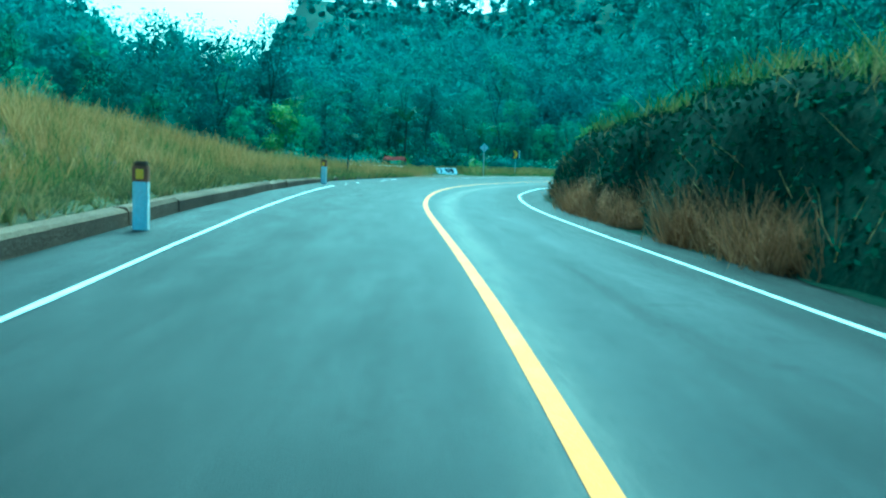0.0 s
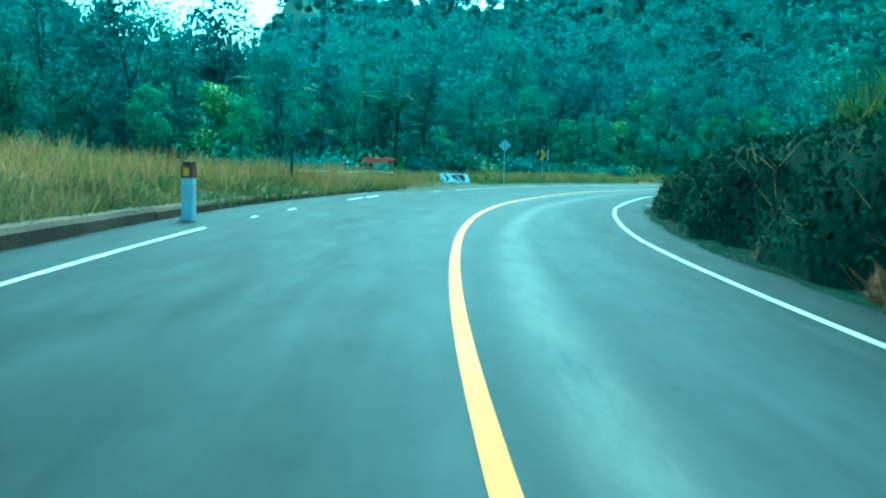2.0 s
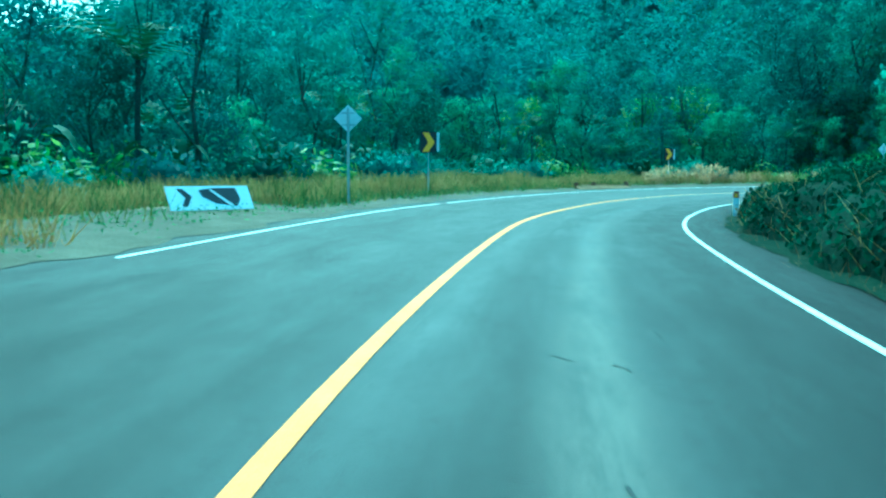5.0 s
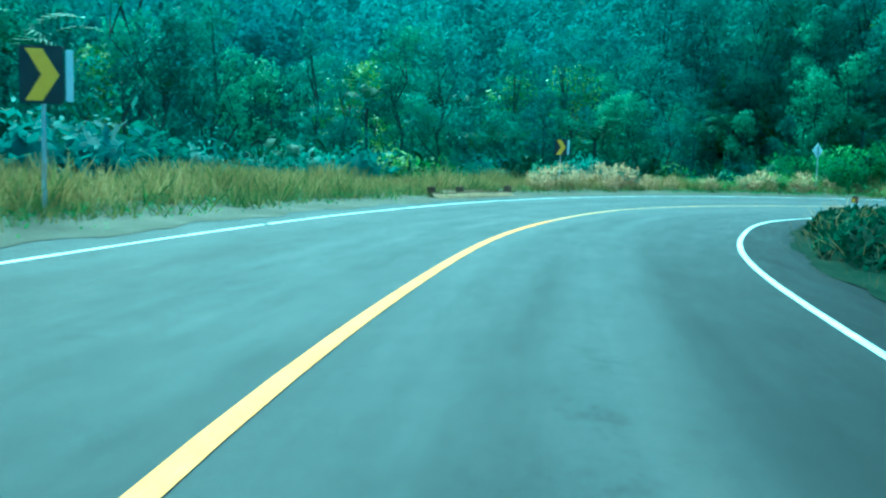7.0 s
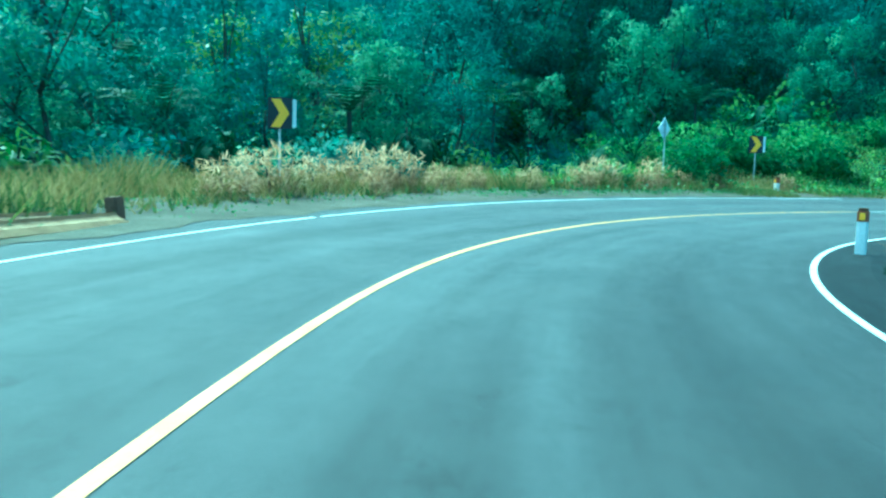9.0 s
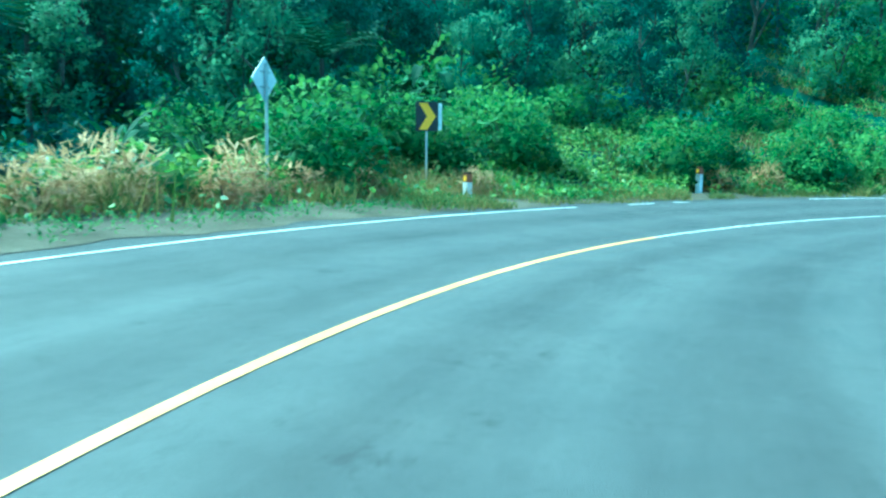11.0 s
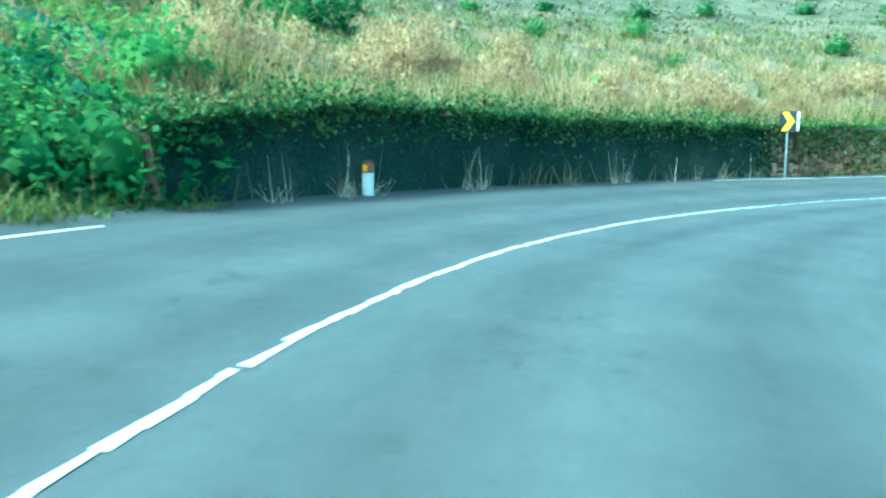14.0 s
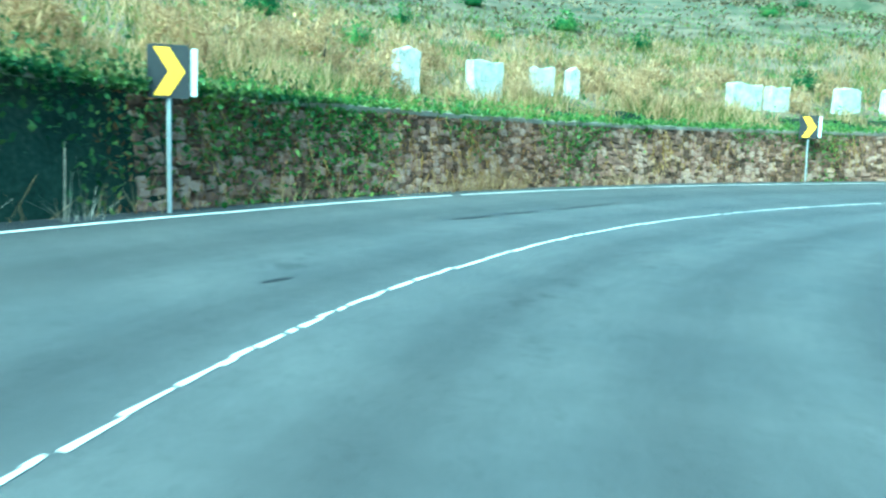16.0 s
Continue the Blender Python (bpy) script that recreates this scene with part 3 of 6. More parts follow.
def scatter(rng, s0, s1, lat0, lat1, n):
    """Places beside the road, on the land."""
    s, lat = rng.uniform(s0, s1, n), rng.uniform(lat0, lat1, n)
    i = np.clip(s.astype(int), 0, LENGTH - 1)
    q = (s - i)[:, None]
    p = LINE[i] * (1 - q) + LINE[i + 1] * q + (RIGHT[i] * (1 - q) + RIGHT[i + 1] * q) * lat[:, None]
    return np.column_stack([p, ground_z(p[:, 0], p[:, 1])])


# ---- ground and road ----
def axis(lo, hi, step, reach):
    inner = list(np.arange(lo, hi, step))
    left, right, d = [], [], step
    while sum(left) < reach:
        d *= 1.18
        left.append(d)
    a = [lo - sum(left[:k + 1]) for k in range(len(left))][::-1]
    b = [inner[-1] + sum(left[:k + 1]) for k in range(len(left))]
    return np.array(a + inner + b)


def build_ground():
    gx, gy = axis(-25, 115, 0.9, 1500), axis(-20, 115, 0.9, 1500)
    x, y = np.meshgrid(gx, gy)
    z = ground_z(x.ravel(), y.ravel())
    w = len(gx)
    faces = [(j * w + i, j * w + i + 1, (j + 1) * w + i + 1, (j + 1) * w + i) for j in range(len(gy) - 1) for i in range(w - 1)]
    ob = mesh_object("ground", np.column_stack([x.ravel(), y.ravel(), z]).tolist(), faces, M["undergrowth"], smooth=True)
    s, lat = beside(x.ravel(), y.ravel())
    d = -lat
    dry = ramp(s, 151, 162) * (d > 0) * (1 - ramp(y.ravel(), 68, 80)) * (1 - 0.35 * ramp(d, 14, 45)) + (d > 0) * (s < 130) * (1 - ramp(d, 9, 14))
    at_dry = ob.data.attributes.new("dry", "FLOAT", "POINT")
    at_dry.data.foreach_set("value", np.clip(dry, 0, 1).astype(np.float32))
    tagged(ob, "hilly ground of dark soil and low undergrowth", "ground", kind="structure")


def strip(name, lats, mat, s0=0, s1=None, up=0.0, step=1.0, under=None):
    """A strip along the road through the given offsets, each a number or a function of the way."""
    s1 = LENGTH - 1 if s1 is None else s1
    ways = np.arange(s0, s1 + 0.001, step)
    verts, faces, w = [], [], len(lats)
    for s in ways:
        for lat in lats:
            l, u = lat(s) if callable(lat) else lat, up
            if isinstance(l, tuple):
                l, u = l
            verts.append(at(s, l, u))
    for j in range(len(ways) - 1):
        for i in range(w - 1):
            a = j * w + i
            faces.append((a, a + w, a + w + 1, a + 1))
    return mesh_object(name, verts, faces, mat)


def build_road():
    lats = [lambda s: (-4.6, -0.5), lambda s: (-4.55, -0.02), -4.0, lambda s: -lane_left(s), -2, -1, 0, 1, 2, lambda s: lane_right(s), lambda s: lane_right(s) + 0.75,
            lambda s: (lane_right(s) + 1.3, -0.06), lambda s: (lane_right(s) + 1.4, -0.5)]
    road = strip("road", lats, M["asphalt"])
    way = road.data.attributes.new("way", "FLOAT_VECTOR", "POINT")
    flat = []
    for s in np.arange(0, LENGTH - 1 + 0.001, 1.0):
        for lat in lats:
            v = lat(s) if callable(lat) else lat
            v = v[0] if isinstance(v, tuple) else v
            flat += [s, v, v - lane_right(s)]
    way.data.foreach_set("vector", flat)
    tagged(road, "grey worn asphalt mountain road, banked in its bends", "road", kind="structure")
    rng = random.Random(3)

    def line(name, lat, width, mat, label, s0, s1):
        verts, faces, k = [], [], int((s1 - s0) / 0.5)
        for j in range(k + 1):
            s = s0 + (s1 - s0) * j / k
            verts += [at(s, lat(s) - width / 2, 0.006), at(s, lat(s) + width / 2, 0.006)]
            if j:
                n = len(verts)
                faces.append((n - 4, n - 3, n - 1, n - 2))
        tagged(mesh_object(name, verts, faces, mat), label, "road marking", kind="structure")

    line("centre_line", lambda s: 0.0, 0.12, M["yellow_paint"], "solid yellow centre line, pale and worn in places", 0.0, 92.0)
    line("centre_line_pale", lambda s: 0.0, 0.095, M["pale_yellow_paint"], "centre line faded to pale yellow", 92.03, 125.0)
    worn_v, worn_f, way_s = [], [], 125.06
    while way_s < LENGTH - 2:
        e, w = way_s + rng.uniform(0.12, 0.5), rng.uniform(0.065, 0.09) * (1.0 if way_s < 158 else 0.72)
        o = rng.uniform(-0.016, 0.016)
        n = len(worn_v)
        worn_v += [at(way_s, o - w / 2, 0.006), at(way_s, o + w / 2, 0.006), at(e, o + w / 2 + rng.uniform(-0.02, 0.0), 0.006), at(e, o - w / 2 + rng.uniform(0.0, 0.02), 0.006)]
        worn_f.append((n, n + 1, n + 2, n + 3))
        way_s = e + (rng.uniform(0.02, 0.09) if rng.random() < (0.08 if way_s < 158 else 0.4) else 0.004)
    tagged(mesh_object("centre_line_worn", worn_v, worn_f, M["white_paint"]), "centre line worn down to pale ragged paint", "road marking", kind="structure")
    strips, verts, faces = [(0, 40.3), (42.6, 42.9), (45.0, 45.5), (50.2, 51.8), (52.2, 53.6), (60.0, 61.2), (63.2, 78.1), (78.7, 84.6), (84.8, 91.0), (91.15, 104.4), (104.6, 128.1), (130.2, 131.3), (132.1, 132.8), (138.0, 144.3), (162.0, 171.5), (171.8, 188.0), (188.5, 214.0)], [], []
    for a, b in strips:
        k = max(1, int((b - a) / 0.5))
        for j in range(k + 1):
            s, w = a + (b - a) * j / k, 0.035 * rng.uniform(0.8, 1.1)
            verts += [at(s, -lane_left(s) - w, 0.006), at(s, -lane_left(s) + w, 0.006)]
            if j:
                n = len(verts)
                faces.append((n - 4, n - 3, n - 1, n - 2))
    tagged(mesh_object("edge_line_outer", verts, faces, M["white_paint"]), "white edge line, worn through in places", "road marking", kind="structure")
    line("edge_line_inner", lambda s: lane_right(s), 0.09, M["white_paint"], "solid white edge line on the inside of the bend", 0.0, LENGTH - 2.0)


build_ground()
build_road()


# ---- kerb, wall and verges ----
def build_kerb():
    """Weathered concrete gutter wall along the grass bank, in cast lengths."""
    kerb = tagged(new("kerb"), "low weathered brown concrete kerb below the grass bank", "kerb", kind="structure")
    rng = random.Random(5)
    s = 0.0
    while s < 57:
        e, low = min(s + 2.4, 57), float(np.interp(s, [0, 30, 42, 57], [0, 0, 0.07, 0.13]))
        lean = rng.uniform(-0.02, 0.02)
        verts, faces = [], []
        ring = [(-4.12, -0.3), (-4.13 + lean, 0.17 - low), (-4.17 + lean, 0.21 - low + rng.uniform(-0.02, 0.02)), (-4.34, 0.22 - low), (-4.4, 0.18 - low), (-4.4, -0.3)]
        for way in (s + 0.012, (s + e) / 2, e - 0.012):
            out = float(np.interp(way, [0, 30, 38, 46, 57], [0.12, 0.1, -0.08, -0.35, -0.38]))
            verts += [at(way, lat + out, up) for lat, up in ring]
        n = len(ring)
        for j in range(2):
            for i in range(n):
                faces.append((j * n + i, j * n + (i + 1) % n, (j + 1) * n + (i + 1) % n, (j + 1) * n + i))
        faces += [tuple(range(n))[::-1], tuple(range(2 * n, 3 * n))]
        mesh_object("kerb_stone", verts, faces, M["brown_concrete"], kerb)
        s = e


def build_bank_foot():
    """Turf-grown earth between the kerb and the grass bank."""
    foot = lambda s: float(np.interp(s, [0, 30, 38, 46, 57], [0.12, 0.1, -0.08, -0.35, -0.38]))
    low = lambda s: float(np.interp(s, [0, 30, 42, 57], [0, 0, 0.07, 0.13]))
    ob = strip("bank_foot", [lambda s: (-4.3 + foot(s), 0.1 - low(s)), lambda s: (-4.42 + foot(s), 0.215 - low(s)), lambda s: (-4.9, 0.3 - low(s)), lambda s: (-5.5, 0.34 - 0.8 * low(s))], M["turf_earth"], 1, 58)
    tagged(ob, "strip of turf and dry earth behind the kerb", "verge", kind="structure")
    rng = np.random.default_rng(61)
    roots = []
    for s, o in zip(rng.uniform(8, 58, 1500), rng.uniform(0.06, 1.2, 1500)):
        for _ in range(12):
            q, w = s + rng.normal(0, 0.1), max(0.05, o + rng.normal(0, 0.09))
            roots.append(at(q, -4.36 + foot(q) - w, float(np.interp(w, [0.05, 0.55, 1.2], [0.2, 0.29, 0.34])) - low(q)))
    roots = np.array(roots)
    grow("kerb_grass", "short dry and green grass growing over the kerb", "grass", blade_quads(rng, roots, patchy(roots, 0.2), 0.026, 0.55), M["kerb_turf"])


def build_shoulder():
    ob = strip("gravel_shoulder", [lambda s: (-4.9 - 1.5 * (60 < s < 125), 0.03), lambda s: (-4.5, 0.012), lambda s: (-3.75 + 0.12 * math.sin(s * 1.7) + 0.08 * math.sin(s * 4.1), 0.008)], M["gravel"], 58, 139, step=0.5)
    tagged(ob, "loose gravel shoulder beside the asphalt", "shoulder", kind="structure")
    ob = strip("earth_shoulder", [lambda s: (lane_right(s) + 0.95 + 0.1 * math.sin(s * 1.3) + 0.06 * math.sin(s * 3.7), -0.015), lambda s: (lane_right(s) + 1.25, -0.03), lambda s: (lane_right(s) + 1.7, 0.08)], M["darkened_soil"], 0, 125, step=0.5)
    tagged(ob, "bare earth edge below the inner bank", "shoulder", kind="structure")


def bank_point(s, o):
    """A point on the face of the cut bank, o from 0 at its foot to 1 at its top and on to 2 over it."""
    out = float(np.interp(o, [0, 0.35, 0.8, 1.0, 1.3, 2.0], [1.32, 1.5, 1.75, 2.15, 2.8, 4.6])) + 0.14 * math.sin(s * 0.9 + 3 * o) + 0.08 * math.sin(s * 2.7 - 5 * o)
    up = bank_high(s) * float(np.interp(o, [0, 0.35, 0.8, 1.0, 1.3, 2.0], [0.0, 0.36, 0.84, 1.0, 1.05, 1.05])) * (1 + 0.06 * math.sin(s * 0.55) + 0.04 * math.sin(s * 1.7))
    return at(s, lane_right(s) + out, up - 0.05)


def build_cut_bank():
    ways, steps = np.arange(0, 112, 0.5), [-0.02, 0.2, 0.4, 0.6, 0.8, 0.9, 1.0, 1.15, 1.3, 1.6, 2.0]
    verts = [bank_point(s, max(o, 0)) - Vector((0, 0, 0.25 * (o < 0))) for s in ways for o in steps]
    w = len(steps)
    faces = [(j * w + i, (j + 1) * w + i, (j + 1) * w + i + 1, j * w + i + 1) for j in range(len(ways) - 1) for i in range(w - 1)]
    ob = mesh_object("cut_bank", verts, faces, M["darkened_soil"], smooth=True)
    tagged(ob, "steep earth bank cut on the inside of the bend, coloured dark for shade", "bank", kind="structure")
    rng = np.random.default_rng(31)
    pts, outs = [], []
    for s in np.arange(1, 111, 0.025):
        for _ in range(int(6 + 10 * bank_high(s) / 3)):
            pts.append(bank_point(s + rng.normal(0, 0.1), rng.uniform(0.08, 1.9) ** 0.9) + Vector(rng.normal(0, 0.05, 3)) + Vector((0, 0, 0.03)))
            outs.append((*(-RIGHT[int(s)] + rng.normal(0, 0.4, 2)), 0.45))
    grow("bank_creeper", "creepers covering the cut bank, coloured dark for shade", "creeper", leaf_quads(rng, np.array(pts), 0.11, 0.7, 0.5, 0.65), M["leaf_bank_shaded"], np.array(outs))
    roots = np.array([bank_point(s, rng.uniform(1.0, 1.8)) for s in np.repeat(rng.uniform(8, 42, 260), 14) + rng.normal(0, 0.12, 3640)])
    grow("bank_top_grass", "yellow-green grass along the top of the cut bank", "grass", blade_quads(rng, roots, patchy(roots, 0.5), 0.035, 0.45), M["green_grass"])
    # dry runners and stems
    roots = np.array([bank_point(s, rng.uniform(0.1, 1.0)) for s in rng.uniform(6, 110, 700)])
    grow("bank_runners", "thin pale dry stems hanging on the bank", "dry creeper", blade_quads(rng, roots, 0.35, 0.014, 0.9), M["straw"])


def build_wall():
    wall = tagged(new("wall_outer"), "rubble stone retaining wall, vine-covered at one end", "wall", kind="structure")
    ways = np.arange(WALL_FROM, WALL_TO + 0.1, 1.0)
    verts, faces = [], []
    for s in ways:
        l, h = wall_lat(s), wall_top(s)
        verts += [at(s, l + 0.02, -0.3), at(s, l - 0.2, h - 0.02), at(s, l - 0.65, h - 0.02), at(s, l - 0.65, -0.3)]
    for j in range(len(ways) - 1):
        for i in range(4):
            faces.append((4 * j + i, 4 * j + (i + 1) % 4, 4 * j + 4 + (i + 1) % 4, 4 * j + 4 + i))
    faces += [(3, 2, 1, 0), tuple(4 * (len(ways) - 1) + k for k in range(4))]
    mesh_object("wall_core", verts, faces, M["mortar"], wall)
    # face over the core, its near-black colour standing in for shade
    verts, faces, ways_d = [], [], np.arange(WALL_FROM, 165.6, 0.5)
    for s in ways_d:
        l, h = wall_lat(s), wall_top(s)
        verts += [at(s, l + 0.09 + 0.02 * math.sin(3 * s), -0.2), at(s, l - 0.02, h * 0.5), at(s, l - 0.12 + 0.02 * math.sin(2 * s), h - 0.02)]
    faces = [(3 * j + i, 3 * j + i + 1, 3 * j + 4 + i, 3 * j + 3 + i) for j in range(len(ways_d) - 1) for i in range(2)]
    tagged(mesh_object("plaster_face", verts, faces, M["shaded_wall"], wall), "plaster face with the overhang's shade put into its dark colour")
    # coping along the top
    verts, faces = [], []
    sec = [(-0.10, -0.02), (-0.09, 0.07), (-0.13, 0.09), (-0.52, 0.09), (-0.55, 0.07), (-0.55, -0.02)]
    ways = np.arange(163.0, WALL_TO + 0.1, 1.0)
    for s in ways:
        verts += [at(s, wall_lat(s) + a, wall_top(s) + b + 0.012 * math.sin(s * 2.1)) for a, b in sec]
    n = len(sec)
    for j in range(len(ways) - 1):
        for i in range(n):
            faces.append((n * j + i, n * j + (i + 1) % n, n * (j + 1) + (i + 1) % n, n * (j + 1) + i))
    mesh_object("coping", verts, faces, M["concrete"], wall)
    # face stones
    rng = random.Random(11)
    shapes = []
    for k in range(14):
        bm = bmesh.new()
        bmesh.ops.create_cube(bm, size=1.0)
        bmesh.ops.bevel(bm, geom=list(bm.edges), offset=0.16, segments=1, affect="EDGES")
        for v in bm.verts:
            v.co += Vector((rng.uniform(-0.13, 0.13), rng.uniform(-0.1, 0.1), rng.uniform(-0.13, 0.13)))
        me = bpy.data.meshes.new("stone")
        bm.to_mesh(me)
        bm.free()
        me.materials.append(M["stone"])
        shapes.append(me)
    rest_v, rest_f, count = [], [], 0
    s = 165.0
    while s < 214:
        wide = rng.uniform(0.12, 0.28)
        h = -0.04
        while h < wall_top(s) - 0.1:
            tall = rng.uniform(0.08, 0.2)
            tall = min(tall, wall_top(s) - 0.02 - h)
            l = wall_lat(s) + 0.03 - 0.2 * (h + tall / 2) / wall_top(s)
            p, q = at(s, l, h + tall / 2), at(s + wide, l, h + tall / 2)
            d = q - p
            turn = Matrix.Translation((p + q) / 2 + Vector((0, 0, rng.uniform(-0.03, 0.03)))) @ Matrix.Rotation(math.atan2(d.y, d.x), 4, "Z") @ Matrix.Rotation(rng.uniform(-0.12, 0.12), 4, "Y")
            turn = turn @ Matrix.Diagonal((d.length * rng.uniform(0.86, 1.02), rng.uniform(0.10, 0.17), tall * rng.uniform(0.86, 1.0), 1))
            me = rng.choice(shapes)
            if 167.5 < s < 175 and count < 300:
                ob = new("stone", me)
                ob.parent = wall
                ob.matrix_basis = turn
                count += 1
            else:
                base = len(rest_v)
                rest_v += [turn @ v.co for v in me.vertices]
                rest_f += [tuple(base + i for i in f.vertices) for f in me.polygons]
            h += tall
        s += wide
    ob = mesh_object("rubble_facing", rest_v, rest_f, M["stone_rest"], wall)
    tagged(ob, kind="stuff")


def build_wall_top():
    ob = strip("bank_top", [lambda s: (wall_lat(s) - 0.5, wall_top(s) + 0.0), lambda s: (wall_lat(s) - 1.2, wall_top(s) + 0.1), lambda s: (wall_lat(s) - 2.2, wall_top(s) + 0.35), lambda s: (wall_lat(s) - 3.4, wall_top(s) + 0.35)], M["darkened_soil"], 147.6, 231)
    tagged(ob, "strip of dark soil along the top of the wall", "soil", kind="structure")


def wall_top_roots(rng, s0, s1, n, near=0.25, far=3.6):
    """Places on the strip of soil over the wall."""
    out = []
    for s, o in zip(rng.uniform(s0, s1, n), rng.uniform(near, far, n)):
        for _ in range(12):
            q, w = s + rng.normal(0, 0.16), max(0.15, o + rng.normal(0, 0.16))
            out.append(at(q, wall_lat(q) - w, wall_top(q) + float(np.interp(w, [0.4, 1.2, 2.2, 3.4], [0.05, 0.08, 0.33, 0.33]))))
    return np.array(out)


def build_wall_top_growth():
    rng = np.random.default_rng(52)
    p = around_blocks(wall_top_roots(rng, 147, 222, 1500))
    grow("wall_top_grass", "tall dry pinkish grass along the top of the wall", "grass", blade_quads(rng, p, patchy(p, 0.55), 0.028, 0.35), M["straw_pale"])
    p = around_blocks(wall_top_roots(rng, 147, 222, 1300))
    grow("wall_top_weeds", "green weeds along the top of the wall", "weeds", blade_quads(rng, p, patchy(p, 0.42), 0.035, 0.45), M["green_grass"])
    p = wall_top_roots(rng, 146.5, 222, 1300, 0.05, 2.4)
    p[:, 2] += rng.uniform(0.0, 0.3, len(p)) * np.clip(0.6 + 0.6 * bumps(p[:, 0], p[:, 1], 1.6, 2.0), 0.1, 1.4)
    grow("wall_top_leaves", "low green leafy plants along the top of the wall", "weeds", leaf_quads(rng, p, 0.11, 0.6, 0.1, 0.55), M["leaf_light"], leafy(rng, len(p)))


def build_wall_vines():
    """Creepers hanging over the wall, dense at its near end, in patches further on."""
    rng = np.random.default_rng(21)
    pts, crest = [], []
    for s in np.arange(145.6, 169.0, 0.02):
        l, h = wall_lat(s), wall_top(s)
        thick = 0.5 + 0.35 * math.sin(s * 0.9) + 0.25 * math.sin(s * 2.3)
        thin = min(1.0, max(0.15, (169.0 - s) / 3.2))
        for _ in range(int(4 * thin)):
            u = rng.uniform(0, 1) ** (0.16 + 0.6 * (s > 164)) * (h + 0.15)
            pts.append(at(s + rng.normal(0, 0.05), l + 0.1 + rng.uniform(0, 0.06 + 0.1 * thick * (u / h) ** 2), u + rng.normal(0, 0.04)))
        for _ in range(int(5 * thin + 1)):
            crest.append(at(s + rng.normal(0, 0.1), l + 0.15 - abs(rng.normal(0, 0.6)), h + 0.06 + abs(rng.normal(0, 0.14 + 0.1 * thick))))
        for _ in range(4):
            out = rng.uniform(0, 0.1 + 0.14 * thick) * thin
            pts.append(at(s + rng.normal(0, 0.1), l + out, h + 0.12 - 0.7 * out * rng.uniform(0.5, 1.3)))
    ob = quads_object("wall_creeper", leaf_quads(rng, np.array(pts), 0.10, 0.7, 0.5, 0.7), M["leaf_creeper"])
    tagged(ob, "dense green creeper hanging over the wall face", "creeper", kind="stuff")
    grow("wall_crest", "sunlit olive-green creeper leaves along the wall's top", "creeper", leaf_quads(rng, np.array(crest), 0.1, 0.7, 0.3, 0.6), M["leaf_crest"], leafy(rng, len(crest)))
    pts = []
    for s in np.arange(166, 225, 0.02):
        l, h = wall_lat(s), wall_top(s)
        patch = math.sin(s * 0.75 + 1) + 0.6 * math.sin(s * 1.9) + (1.2 if s < 174 else 0.8 if 186 < s else 0.1)
        for _ in range(3):
            pts.append(at(s + rng.normal(0, 0.1), l + 0.1 - abs(rng.normal(0, 0.3)), h + 0.08 + abs(rng.normal(0, 0.1))))
        if patch > 0.15:
            for _ in range(int(4 * patch)):
                u = h - abs(rng.normal(0, 0.35 * h * min(patch, 1.4)))
                pts.append(at(s + rng.normal(0, 0.15), l + 0.08 - 0.2 * u / h + rng.uniform(0, 0.15), max(u, 0.05)))
    ob = quads_object("wall_creeper", leaf_quads(rng, np.array(pts), 0.10, 0.7, 0.5, 0.65), M["leaf_light"])
    tagged(ob, "patches of green creeper spilling over the stone wall", "creeper", kind="stuff")
    # withered runners hanging down the stones
    roots = []
    for s in np.arange(166, 212, 0.04):
        w = max(0.0, math.sin(s * 0.8 + 2) + 0.7 * math.sin(s * 2.7)) + 0.25
        for _ in range(rng.poisson(1.9 * w)):
            u = rng.uniform(0.25, 1.0) * wall_top(s)
            roots.append(at(s, wall_lat(s) + 0.14 - 0.2 * u / wall_top(s), u))
    veil = []
    for s in np.arange(164.5, 214, 0.02):
        w = max(0.0, math.sin(s * 0.62 + 0.5) + 0.8 * math.sin(s * 1.7 + 1)) * 0.8 + (1.1 if s < 176 else 0.35)
        for _ in range(rng.poisson(2.8 * w)):
            u = rng.uniform(0.0, 1.0) * wall_top(s)
            veil.append(at(s + rng.normal(0, 0.1), wall_lat(s) + 0.14 - 0.2 * u / wall_top(s) + rng.uniform(0, 0.06), u))
    grow("wall_veil", "withered brown leaves clinging to the stone wall", "dry creeper", leaf_quads(rng, np.array(veil), 0.09, 0.8, 0.6, 0.35), M["rust_bush"])
    hang = blade_quads(rng, np.array(roots), 0.45, 0.022, 0.35)
    hang[:, 2:, 2] = 2 * hang[:, :1, 2] - hang[:, 2:, 2]
    grow("wall_runners", "withered brown runners hanging down the stone wall", "dry creeper", hang, M["straw"])
    # dry stalks at the foot
    roots = []
    for s in np.arange(142, 215, 0.05):
        w = (0.25 if s > 163 else 0.08) + max(0, math.sin(s * 1.1) + math.sin(s * 0.37))* (1.4 if s > 163 else 0.12)
        for _ in range(rng.poisson(2.2 * w)):
            roots.append(at(s + rng.normal(0, 0.1), wall_lat(s) + abs(rng.normal(0.08, 0.1)) + 0.05, -0.02))
    tall = []
    for s0, n in ((147.6, 7), (149.2, 14), (149.9, 8), (152.6, 10), (153.1, 9), (156.4, 6), (158.0, 12), (158.6, 7), (160.3, 8), (161.5, 6), (162.6, 9), (164.0, 8)):
        for _ in range(n):
            tall.append(at(s0 + rng.normal(0, 0.13), wall_lat(s0) + 0.3 + abs(rng.normal(0.0, 0.12)), -0.02))
    tall = np.array(tall)
